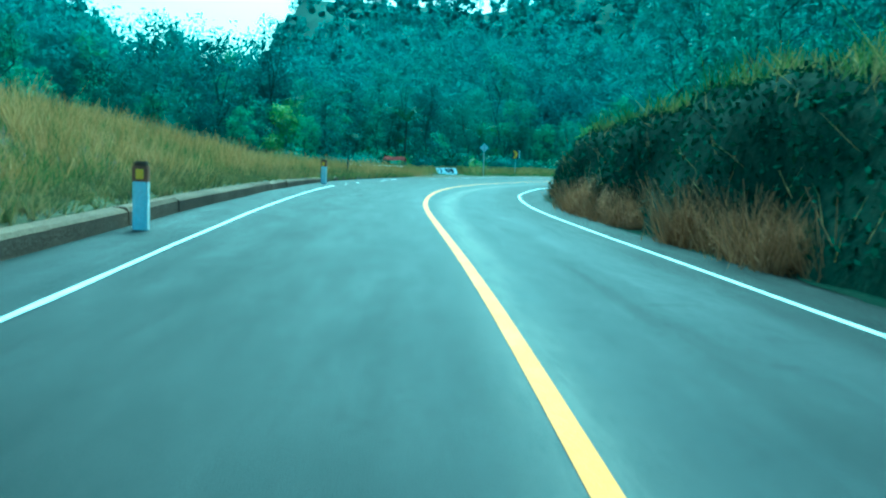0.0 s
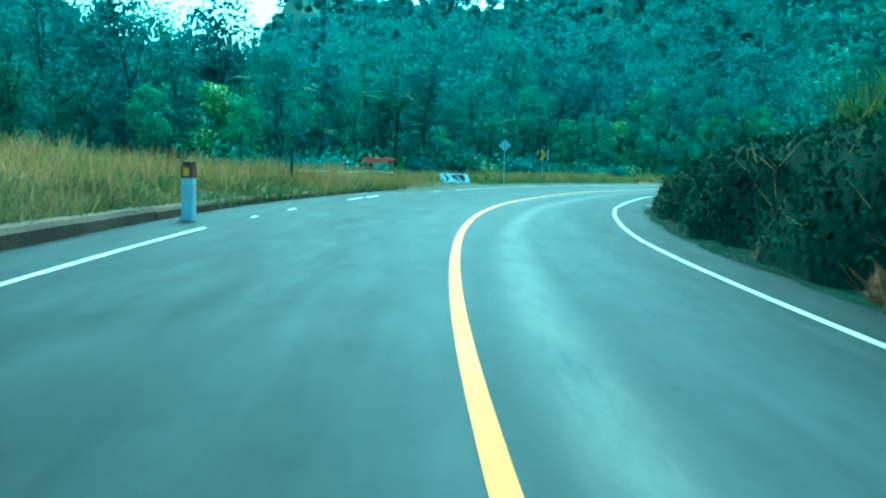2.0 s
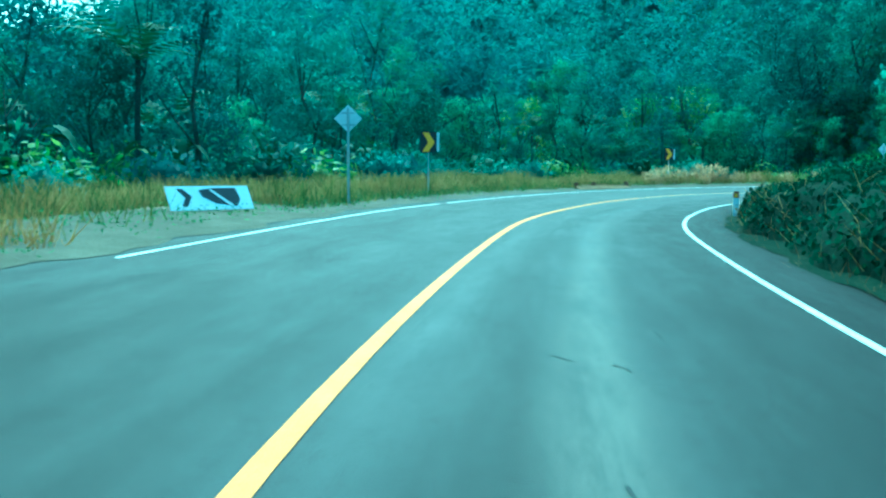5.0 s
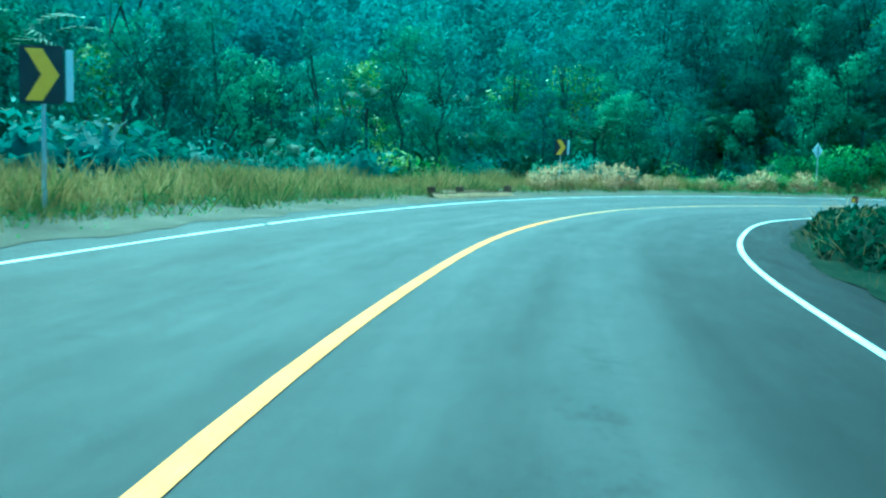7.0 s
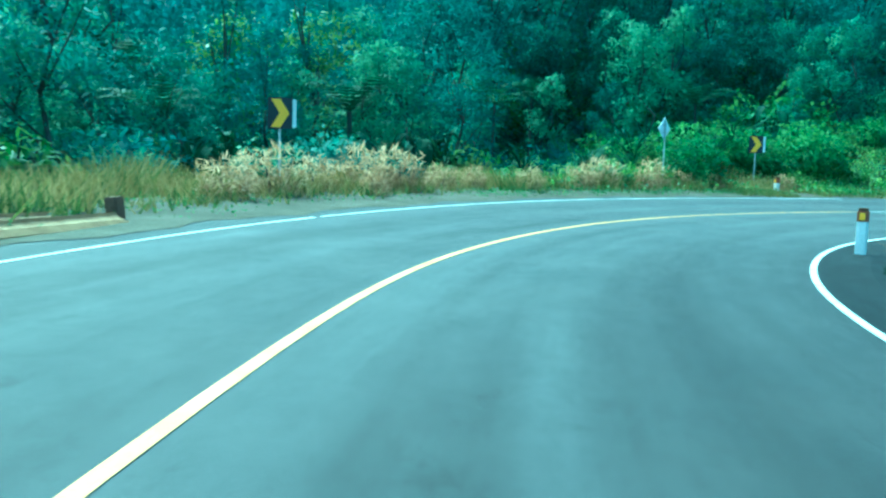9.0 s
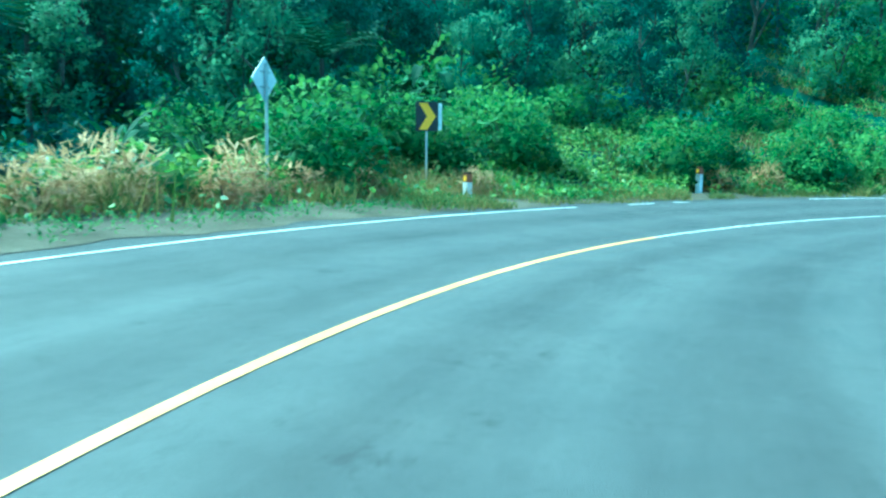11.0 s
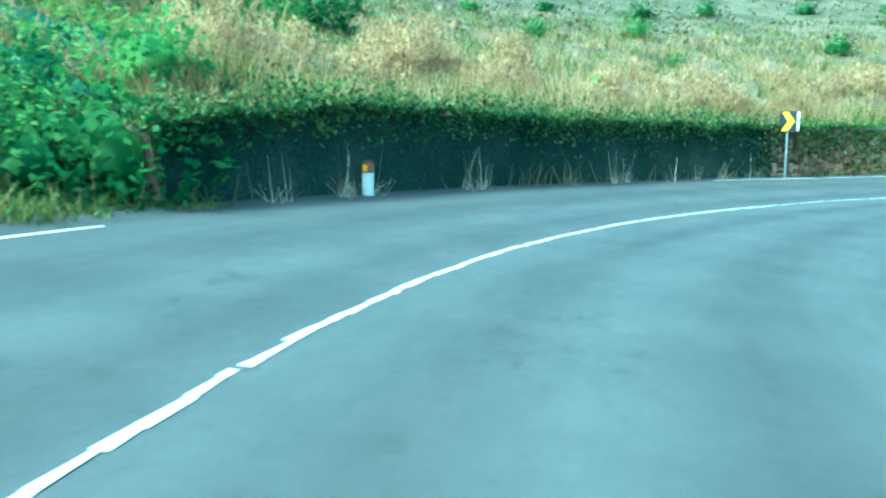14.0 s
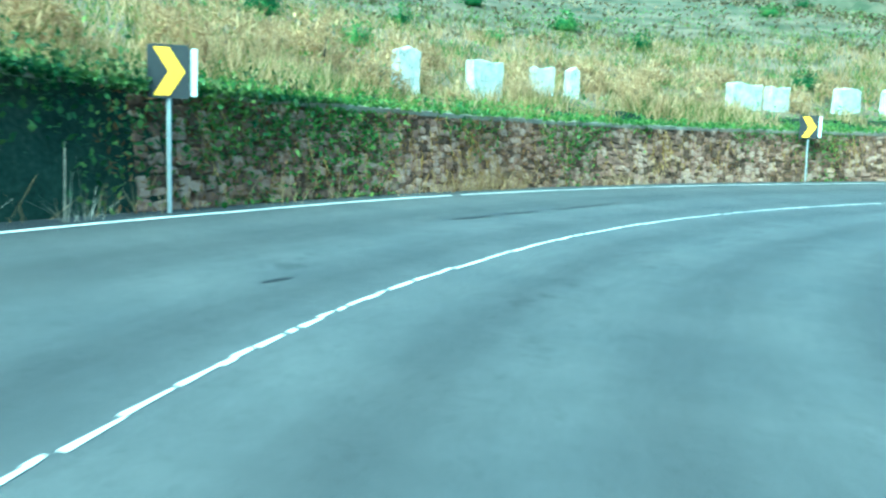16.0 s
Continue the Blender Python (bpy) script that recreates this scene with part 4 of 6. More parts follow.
    grow("wall_foot_stalks", "tall bleached weed stalks against the dark wall", "dry stalks", np.vstack([blade_quads(rng, tall[::2], 0.7, 0.011, 0.14), blade_quads(rng, np.repeat(tall, 2, axis=0), 0.26, 0.009, 0.8)]), M["dry_stalk"])
    ob = quads_object("wall_foot_grass", blade_quads(rng, np.array(roots), 0.45, 0.014, 0.5), M["straw_pale"])
    tagged(ob, "dry straw-coloured grass stalks at the wall foot", "dry grass", kind="stuff")


# ---- grass and low plants ----
BLOCKS = [(83.1, 38.9, 0.62, 1.28), (82.1, 35.2, 1.1, 1.12), (81.2, 31.6, 0.75, 0.85), (80.4, 30.6, 0.4, 0.95), (74.9, 25.0, 1.5, 0.95), (73.7, 23.9, 1.0, 0.9), (71.0, 21.8, 1.3, 1.0), (69.3, 20.9, 0.9, 0.9)]


def around_blocks(p):
    """Leaves the ground between the white blocks and the wall to low plants."""
    keep = np.ones(len(p), bool)
    for x, y, wide, tall in BLOCKS:
        s, lat = beside(x, y)
        foot = np.array(at(float(s[0]), wall_lat(float(s[0])))[:2])
        a = np.array((x, y))
        d = foot - a
        u = np.clip(((p[:, :2] - a) @ d) / (d @ d), 0, 1)
        keep &= np.hypot(*(p[:, :2] - a - u[:, None] * d).T) > 0.35 + wide / 2
    return p[keep]


def grow(name, label, category, quads, mat, outward=None, rounded_from=None):
    return tagged(quads_object(name, quads, mat, None, outward, rounded_from), label, category, kind="stuff")


def leafy(rng, n, up=1.0):
    """Directions that lean every way from straight up."""
    return np.column_stack([rng.normal(0, 0.45, n), rng.normal(0, 0.45, n), np.full(n, up)])


def clumped(rng, places, spread, each):
    """Several roots round each place, set on the land."""
    p = np.repeat(places[:, :2], each, axis=0) + rng.normal(0, spread, (len(places) * each, 2))
    return np.column_stack([p, ground_z(p[:, 0], p[:, 1])])


def clear(p):
    """Leaves the bare ground in front of the board free."""
    s, lat = beside(p[:, 0], p[:, 1])
    return p[~((s > 62) & (s < 73) & (lat > -6.7))]


POST_SPOTS = [(61.5, 84.5), (70.0, 79.6), (75.4, 73.15), (79.12, 66.16)]


def off_posts(p):
    """Leaves the ground before the guide posts open, also along the camera's view of them."""
    s, lat = beside(p[:, 0], p[:, 1])
    keep = np.ones(len(p), bool)
    for x, y in POST_SPOTS:
        a, b = beside(x, y)
        keep &= ~((np.abs(s - a[0]) < 0.8) & (lat > b[0] - 0.35))
        d = np.array((56.0, 79.0)) - (x, y)
        u = np.clip(((p[:, :2] - (x, y)) @ d) / (d @ d), 0, 0.2)
        keep &= np.hypot(*(p[:, :2] - (x, y) - u[:, None] * d).T) > 0.3
    return p[keep]


def build_grass():
    rng = np.random.default_rng(4)
    tall = clumped(rng, scatter(rng, 0, 64, -13.5, -4.7, 2700), 0.24, 22)
    grow("bank_grass", "tall dry straw-coloured grass on the roadside bank", "grass", blade_quads(rng, tall, patchy(tall, 0.52), 0.02, 0.4), M["straw"])
    turf = clear(np.vstack([clumped(rng, scatter(rng, 0, 100, -9, -4.6, 2200), 0.22, 14), clumped(rng, scatter(rng, 8, 60, -5.4, -4.4, 1300), 0.1, 14)]))
    grow("bank_turf", "short yellow-green turf at the foot of the bank", "grass", blade_quads(rng, turf, 0.22, 0.03, 0.5), M["green_grass"])
    tall = clumped(rng, scatter(rng, 0, 68, -15, -4.9, 800), 0.25, 14)
    grow("bank_weeds", "green and yellowing grass among the straw", "grass", blade_quads(rng, tall, 0.5, 0.024, 0.35), M["green_grass"])
    edge = clear(clumped(rng, scatter(rng, 58, 128, -9.5, -5.5, 1700), 0.22, 20))
    grow("verge_grass", "dry golden grass on the outer verge", "grass", blade_quads(rng, edge, patchy(edge, 0.42), 0.024, 0.45), M["verge_straw"])
    edge = off_posts(clear(clumped(rng, scatter(rng, 58, 140, -11, -5.1, 1500), 0.25, 14)))
    grow("verge_weeds", "green weeds and grass on the outer verge", "weeds", blade_quads(rng, edge, patchy(edge, 0.4), 0.045, 0.45), M["green_grass"])
    low = clumped(rng, scatter(rng, 60, 142, -6.5, -4.2, 900), 0.2, 10)
    low = np.vstack([low, clumped(rng, scatter(rng, 112, 147, -4.9, -4.0, 420), 0.14, 12)])
    low = off_posts(low)
    low[:, 2] = np.maximum(low[:, 2], road_z(*beside(low[:, 0], low[:, 1])))
    low[:, 2] += rng.uniform(0.02, 0.2, len(low))
    grow("verge_leaves", "low leafy weeds along the gravel", "weeds", leaf_quads(rng, low, 0.065, 0.6, 0.0, 0.45), M["leaf_mid"])
    fringe = off_posts(clumped(rng, scatter(rng, 124, 146.5, -5.4, -3.75, 620), 0.12, 14))
    fringe[:, 2] = np.maximum(fringe[:, 2], road_z(*beside(fringe[:, 0], fringe[:, 1])))
    grow("verge_fringe", "green and yellow weeds creeping over the road's edge", "weeds", blade_quads(rng, fringe, patchy(fringe, 0.2), 0.024, 0.6), M["green_grass"])
    # slope above the wall
    up = around_blocks(clumped(rng, scatter(rng, 140, 228, -24, -4.9, 2600), 0.3, 14))
    grow("slope_grass", "dry pale grass on the slope above the wall", "grass", blade_quads(rng, up, patchy(up, 0.5), 0.04, 0.4), M["straw_pale"])
    up = around_blocks(clumped(rng, scatter(rng, 136, 228, -30, -5.2, 1900), 0.35, 12))
    grow("slope_weeds", "green weeds on the slope above the wall", "weeds", blade_quads(rng, up, 0.5, 0.05, 0.45), M["green_grass"])
    up = clumped(rng, scatter(rng, 136, 228, -40, -5.0, 2400), 0.4, 14)
    up[:, 2] += rng.uniform(0.05, 0.45, len(up))
    grow("slope_scrub", "low leafy scrub on the open hillside", "scrub", leaf_quads(rng, up, 0.15, 0.6, 0.1, 0.5), M["leaf_light"], leafy(rng, len(up)))
    far = clumped(rng, scatter(rng, 150, 228, -75, -20, 3500), 0.8, 8)
    far[:, 2] += rng.uniform(0.05, 0.3, len(far))
    grow("hillside_scrub", "grey-green dry scrub high on the hillside", "scrub", leaf_quads(rng, far, 0.32, 0.6, 0.1, 0.5), M["grey_scrub"])
    # inner bank
    right = clumped(rng, np.vstack([scatter(rng, 0, 112, 6.0, 13, 1700), scatter(rng, 0, 45, 5.6, 10, 500)]), 0.3, 16)
    s, lat = beside(right[:, 0], right[:, 1])
    right = right[(lat > lane_right(s) + 3.0)]
    right[:, 2] += rng.uniform(0.1, 0.5, len(right))
    grow("bank_scrub", "leafy scrub covering the inner bank, coloured dark for shade", "scrub", leaf_quads(rng, right, 0.13, 0.6, 0.2, 0.5), M["leaf_bank_shaded"])
    dry = clumped(rng, scatter(rng, 36, 112, 4.4, 6.4, 600), 0.2, 9)
    s, lat = beside(dry[:, 0], dry[:, 1])
    dry = dry[(lat > lane_right(s) + 1.1) & (lat < lane_right(s) + 1.6)]
    feather = np.array([at(q, lane_right(q) + rng.uniform(0.95, 1.55), -0.03) for q in np.r_[rng.uniform(20.5, 26, 25), rng.uniform(28, 37, 35)]])
    feather = np.repeat(feather, 45, axis=0) + np.column_stack([rng.normal(0, 0.16, (60 * 45, 2)), np.zeros(60 * 45)])
    grow("bank_feather_grass", "tall feathery rust-brown grass at the foot of the bank", "dry grass", blade_quads(rng, feather, patchy(feather, 0.72), 0.016, 0.55), M["rust_bush"])
    grow("bank_stalks", "dry brown stalks and grass on the inner bank", "dry grass", blade_quads(rng, dry, 0.42, 0.012, 0.6), M["rust_bush"])
    # mound of climbing plants
    high = clumped(rng, scatter(rng, 128, 158, -44, -13, 2600), 0.6, 12)
    high[:, 2] += rng.uniform(0.05, 0.7, len(high)) * (0.6 + 0.4 * np.clip(bumps(high[:, 0], high[:, 1], 1.8, 1.0), -1, 1))
    grow("slope_creepers", "green creepers spread over the slope under the trees", "creepers", leaf_quads(rng, high, 0.3, 0.6, 0.2, 0.65), M["leaf_mid"], leafy(rng, len(high)))
    m = clumped(rng, np.vstack([scatter(rng, 116, 150, -24, -5.6, 2000), scatter(rng, 128, 146.5, -8, -4.7, 420)]), 0.42, 26)
    s, lat = beside(m[:, 0], m[:, 1])
    keep = (s < 146) | (lat < -5.6)
    m = off_posts(m[keep])
    m[:, 2] += rng.uniform(0.0, 0.55, len(m)) * (0.5 + 0.5 * ramp(-beside(m[:, 0], m[:, 1])[1], 5, 9)) + 0.22 * np.maximum(bumps(m[:, 0], m[:, 1], 0.9), 0)
    grow("mound_creepers", "thick mounds of bright green creepers and shrubs", "creepers", leaf_quads(rng, m, 0.15, 0.6, 0.2, 0.65), M["leaf_light"], leafy(rng, len(m)))


# ---- trees and shrubs ----
def lobe_shell(rng, n, r, flat):
    """Places over a rounded lobe of foliage, most of them near its skin and its top."""
    v = rng.normal(0, 1, (n, 3)) + np.array((0, 0, 0.25))
    v /= np.linalg.norm(v, axis=1)[:, None]
    v *= (r * rng.uniform(0.4, 1.2, n))[:, None]
    v[:, 2] *= flat
    return v


def tree_proto(seed, height, spread, leaves, leaf, mat, bark="bark", low=0.25, clumps=20):
    """A tapered trunk with limbs, and a crown of uneven leafy lobes."""
    rng, pr = np.random.default_rng(seed), random.Random(seed)
    top = new("tree")
    bm = bmesh.new()
    bend = [Vector((pr.uniform(-0.25, 0.25) * k, pr.uniform(-0.25, 0.25) * k, height * 0.85 * k / 5)) for k in range(6)]
    tube(bm, bend, [0.0115 * height * (1 - 0.16 * k) for k in range(6)], 7)
    lobes = []
    for k in range(clumps):
        t = low + (1.0 - low) * (k + pr.uniform(0.1, 0.9)) / clumps
        a = 2.4 * k + pr.uniform(-0.7, 0.7)
        r = spread * (math.sin(math.pi * min(1, 0.25 + 0.75 * t)) * 0.55 + 0.3) * pr.uniform(0.4, 1.0)
        r *= min(1.0, 0.45 + 1.4 * t)
        c = Vector((math.cos(a) * r, math.sin(a) * r, height * t))
        lobes.append((c, spread * (0.16 + 0.34 * pr.random() ** 1.6)))
        if k % 3 == 0:
            b = bend[min(5, max(1, int(t * 4.4)))]
            tube(bm, [b, b.lerp(c, 0.55) + Vector((0, 0, -0.1)), c], [0.005 * height, 0.0035 * height, 0.002 * height], 5)
    part("trunk", bm, M[bark], top)
    pts, outs = [], []
    total = sum(r * r for c, r in lobes)
    for k, (c, r) in enumerate(lobes):
        v = lobe_shell(rng, int(1.3 * leaves * r * r / total), r, 0.74)
        pts.append(v + np.array(c))
        outs.append(v / r + np.array((c.x, c.y, 0)) / spread * 0.4 + np.array((0, 0, 0.15)))
    q = leaf_quads(rng, np.vstack(pts), leaf, 0.6, 0.35, 0.5)
    quads_object("crown", q, M[mat], top, np.vstack(outs), None, 0.16)
    return top


def palm_proto(seed, stem, fronds, length, mat, upright=0.9):
    """A stem with long arching fronds of paired leaflets."""
    pr = random.Random(seed)
    top = new("palm")
    bm = bmesh.new()
    tube(bm, [Vector((0, 0, -0.1)), Vector((pr.uniform(-.1, .1), pr.uniform(-.1, .1), stem * 0.5)), Vector((0, 0, stem))], [0.11, 0.09, 0.08], 8)
    part("stem", bm, M["bark"], top)
    for k in range(fronds):
        a, el = 2.4 * k + pr.uniform(-0.3, 0.3), upright * pr.uniform(0.55, 1.15)
        ln = length * pr.uniform(0.7, 1.1)
        verts, faces, p, n = [], [], Vector((0, 0, stem)), 12
        for j in range(n):
            e = el - 1.5 * (j / n) ** 1.6
            d = Vector((math.cos(a) * math.cos(e), math.sin(a) * math.cos(e), math.sin(e)))
            side = Vector((-math.sin(a), math.cos(a), 0))
            q = p + d * (ln / n)
            w = ln * 0.20 * math.sin(math.pi * (0.12 + 0.85 * j / n))
            for sg in (-1, 1):
                b = len(verts)
                tip = q + side * sg * w + d * w * 0.5 - Vector((0, 0, w * 0.35))
                verts += [p, p.lerp(q, 0.62), tip]
                faces.append((b, b + 1, b + 2) if sg > 0 else (b + 1, b, b + 2))
            p = q
        mesh_object("frond", verts, faces, M[mat], top)
    return top


def cane_proto(seed, blades, length, mat):
    """A fountain of long narrow arching leaves, as of wild cane or cardamom."""
    pr = random.Random(seed)
    top = new("cane_clump")
    for k in range(blades):
        a, el, ln, w = 2.4 * k + pr.uniform(-0.4, 0.4), pr.uniform(0.7, 1.45), length * pr.uniform(0.6, 1.1), pr.uniform(0.035, 0.06)
        out, side = Vector((math.cos(a), math.sin(a), 0)), Vector((-math.sin(a), math.cos(a), 0))
        p, verts, faces, n = out * pr.uniform(0, 0.15), [], [], 7
        p.z = pr.uniform(0.0, 0.35) * length
        for j in range(n + 1):
            u = j / n
            ww = w * math.sin(math.pi * (0.1 + 0.88 * u)) ** 0.7
            verts += [p - side * ww, p + Vector((0, 0, -0.25 * ww)), p + side * ww]
            e = el - pr.uniform(1.7, 2.1) * u ** 1.5
            p = p + (out * math.cos(e) + Vector((0, 0, math.sin(e)))) * (ln / n)
        for j in range(n):
            b = 3 * j
            faces += [(b, b + 1, b + 4, b + 3), (b + 1, b + 2, b + 5, b + 4)]
        mesh_object("blade", verts, faces, M[mat], top)
    return top


def broadleaf_proto(seed, stalks, height, mat):
    """A clump of long paddle leaves on stalks, as of wild banana or ginger."""
    pr = random.Random(seed)
    top = new("broadleaf_plant")
    for k in range(stalks):
        a, lean = pr.uniform(0, 6.283), pr.uniform(0.15, 0.75)
        h, ln, w = height * pr.uniform(0.5, 1.0), height * pr.uniform(0.45, 0.7), height * pr.uniform(0.09, 0.14)
        out = Vector((math.cos(a), math.sin(a), 0))
        side = Vector((-math.sin(a), math.cos(a), 0))
        base = out * pr.uniform(0, 0.3)
        tip = base + out * lean * h * 0.6 + Vector((0, 0, h))
        bm = bmesh.new()
        tube(bm, [base, base.lerp(tip, 0.5) + Vector((0, 0, 0.1 * h)), tip], [0.03, 0.022, 0.014], 5)
        rows = []
        for j in range(7):
            t = j / 6
            c = tip + out * ln * t * (0.6 + 0.4 * lean) + Vector((0, 0, ln * (0.45 * t - 1.1 * t * t)))
            ww = w * math.sin(math.pi * (0.06 + 0.92 * t)) ** 0.7
            rows.append([bm.verts.new(c - side * ww + Vector((0, 0, 0.25 * ww))), bm.verts.new(c), bm.verts.new(c + side * ww + Vector((0, 0, 0.25 * ww)))])
        for r0, r1 in zip(rows, rows[1:]):
            bm.faces.new((r0[0], r0[1], r1[1], r1[0]))
            bm.faces.new((r0[1], r0[2], r1[2], r1[1]))
        part("leaf", bm, M[mat], top)
    return top


def bush_proto(name, seed, radius, leaves, leaf, mat, slim=0.5, flat=0.75):
    rng = np.random.default_rng(seed)
    top = new(name)
    bm = bmesh.new()
    pr = random.Random(seed)
    solid = slim >= 0.5
    leaves = int(leaves * (0.62 if solid else 0.85))
    a = pr.uniform(0, 6.283)
    tube(bm, [Vector((0, 0, -0.1)), Vector((math.cos(a) * radius * 0.1, math.sin(a) * radius * 0.1, radius * 0.4)), Vector((math.cos(a) * radius * 0.3, math.sin(a) * radius * 0.3, radius * 0.9))], [0.035, 0.025, 0.01], 6)
    part("stem", bm, M["bark"], top)
    v = rng.normal(0, 1, (leaves, 3))
    v /= np.linalg.norm(v, axis=1)[:, None]
    lump = 1 + 0.25 * np.sin(v[:, 0] * 4 + seed) * np.cos(v[:, 1] * 5) + 0.15 * np.sin(v[:, 2] * 7 + v[:, 0] * 6)
    v *= (radius * lump * rng.uniform(0.4, 1.05, leaves) ** 0.5)[:, None]
    v[:, 2] = np.abs(v[:, 2] + radius * 0.35) * flat
    q, out = leaf_quads(rng, v, leaf, 0.6, 0.2, slim), v + np.array((0, 0, 0.15 * radius))
    inside = None
    if solid:
        core, o = core_quads((0, 0, radius * 0.4 * flat), radius * (0.5 if radius < 1.2 else 0.3), flat, seed)
        inside = (np.tile((0, 0, radius * 0.3 * flat), (len(o), 1)), len(q))
        q, out = np.vstack([q, core]), np.vstack([out, o])
    quads_object("foliage", q, M[mat], top, out, inside)
    return top


def placed(x, y, turn, size, sink=0.05):
    z = float(ground_z(x, y)[0])
    return Matrix.Translation((x, y, z - sink)) @ Matrix.Rotation(turn, 4, "Z") @ Matrix.Scale(size, 4)


def tier(x, y):
    """Low trees stand at the forest's edge, taller ones behind them."""
    s, lat = beside(x, y)
    return float(np.interp(-lat[0], [11, 18, 30, 60], [0.4, 0.62, 0.95, 1.2]) * np.interp(s[0], [0, 56, 70], [0.62, 0.62, 1.0]))


def plant(proto, spots, label, category, group, rng, lo=0.75, hi=1.3, size=None):
    """The first spot takes the prototype itself, the others copies."""
    tagged(proto, label, category, group)
    for k, (x, y) in enumerate(spots):
        m = placed(x, y, rng.uniform(0, 6.28), rng.uniform(lo, hi) * (size(x, y) if size else 1.0))
        if k == 0:
            first = m
        else:
            copy_thing(proto, m)
    proto.matrix_basis = first


def spread_out(rng, s0, s1, lat0, lat1, gap, tries, taken):
    out = []
    p = scatter(rng, s0, s1, lat0, lat1, tries)
    s, lat = beside(p[:, 0], p[:, 1])
    for (x, y, _), q in zip(p, lat):
        near_edge = max(lat0, lat1) if lat0 < 0 else min(lat0, lat1)
        if (lat0 < 0 and q > near_edge + 0.3) or (lat0 > 0 and q < near_edge - 0.3):
            continue
        if all((x - a) ** 2 + (y - b) ** 2 > gap * gap for a, b in taken):
            taken.append((x, y))
            out.append((x, y))
    return out


def build_forest():
    rng = np.random.default_rng(77)
    taken = []
    spots = spread_out(rng, 130, 153, -46, -23, 4.2, 150, taken)[:45]
    spots += spread_out(rng, 112, 137, -34, -18, 3.7, 160, taken)[:45]
    spots += spread_out(rng, 22, 62, -40, -22, 4.8, 90, taken)[:30]
    spots += spread_out(rng, 58, 120, -17, -11.5, 3.2, 320, taken)[:75]
    spots += spread_out(rng, 58, 122, -31, -17, 4.3, 300, taken)[:60]
    protos = [tree_proto(1, 10.5, 3.4, 2000, 0.33, "leaf", low=0.12), tree_proto(2, 13.0, 3.6, 2200, 0.35, "leaf_dark", low=0.1, clumps=24), tree_proto(3, 8.0, 3.0, 1800, 0.3, "leaf", low=0.08),
              tree_proto(4, 15.0, 3.2, 2000, 0.35, "leaf_dark", low=0.16, clumps=24), tree_proto(5, 11.5, 2.4, 1900, 0.28, "leaf", low=0.03, clumps=26), tree_proto(6, 9.0, 3.3, 1900, 0.31, "leaf_light", low=0.15)]
    weights = [0.22, 0.24, 0.17, 0.13, 0.16, 0.08]
    pick = rng.choice(6, len(spots), p=weights)
    labels = ["broad green tree in the forest edge", "tall dark green forest tree", "low spreading green forest tree", "very tall tree with a dark green crown", "slender tree wrapped in climbing vines", "young tree with bright green leaves"]
    for k in range(6):
        plant(protos[k], [s for s, q in zip(spots, pick) if q == k], labels[k], "tree", "forest trees", rng, 0.85, 1.3, tier)
    spots = spread_out(rng, 104, 150, -28, -12.5, 2.6, 320, [])[:66]
    p = tree_proto(9, 6.0, 1.7, 1600, 0.22, "leaf", low=0.04, clumps=22)
    plant(p, spots, "small tree draped in creepers down to the ground", "tree", "draped trees", rng, 0.6, 1.15)
    sides = np.random.default_rng(78)
    spots = spread_out(sides, 20, 64, -34, -20, 3.0, 200, [])[:48]
    plant(p, spots, "small tree draped in creepers down to the ground", "tree", "draped trees", sides, 0.9, 1.6)
    # undergrowth along the edge
    taken = []
    front = spread_out(rng, 60, 123, -14.0, -9.6, 1.9, 420, taken) + spread_out(rng, 112, 142, -22, -12.5, 2.2, 260, taken)
    shrubs = [bush_proto("shrub", 31, 1.3, 800, 0.26, "leaf"), bush_proto("shrub", 32, 1.1, 700, 0.22, "leaf_dark"), bush_proto("shrub", 33, 1.0, 700, 0.24, "leaf_light")]
    pick = rng.choice(3, len(front), p=[0.4, 0.35, 0.25])
    for k, text in enumerate(["leafy green shrub at the forest edge", "dark green shrub at the forest edge", "bright green shrub with broad leaves"]):
        plant(shrubs[k], [s for s, q in zip(front, pick) if q == k], text, "shrub", "forest edge shrubs", rng, 0.7, 1.5)
    taken = []
    spots = spread_out(rng, 66, 136, -15, -10.0, 4.2, 160, taken)
    plants = [broadleaf_proto(41, 15, 1.7, "leaf_glossy"), broadleaf_proto(42, 12, 1.4, "leaf_glossy")]
    for k in range(2):
        plant(plants[k], spots[k::2], "clump of long glossy paddle-shaped leaves", "broadleaf plant", "broadleaf plants", rng, 0.8, 1.4)
    canes = [tuple(at(q, l)[:2]) for q, l in ((121.5, -9.2), (122.4, -10.6), (123.5, -9.6), (124.6, -11.0), (125.2, -9.4), (126.3, -10.4), (127.0, -9.2), (127.8, -11.4), (129.2, -11.0), (119.6, -10.4), (117.2, -11.5), (112.5, -11.8), (109.0, -11.2), (104.5, -11.6), (97.0, -11.3), (88.5, -11.0), (81.0, -10.6))]
    p = cane_proto(44, 30, 1.9, "leaf_glossy")
    plant(p, canes, "fountain of long narrow glossy arching leaves", "cane clump", "cane clumps", rng, 0.8, 1.35)
    taken = []
    spots = spread_out(rng, 70, 138, -24, -12.5, 6.5, 120, taken)
    palms = [palm_proto(51, 2.6, 13, 2.6, "leaf_glossy"), palm_proto(52, 4.2, 12, 2.8, "leaf_glossy")]
    for k in range(2):
        plant(palms[k], spots[k::2], "wild palm with arching feathery fronds", "palm", "wild palms", rng, 0.8, 1.3)
    taken = []
    spots = spread_out(rng, 120, 147, -18, -6.4, 1.7, 220, taken)
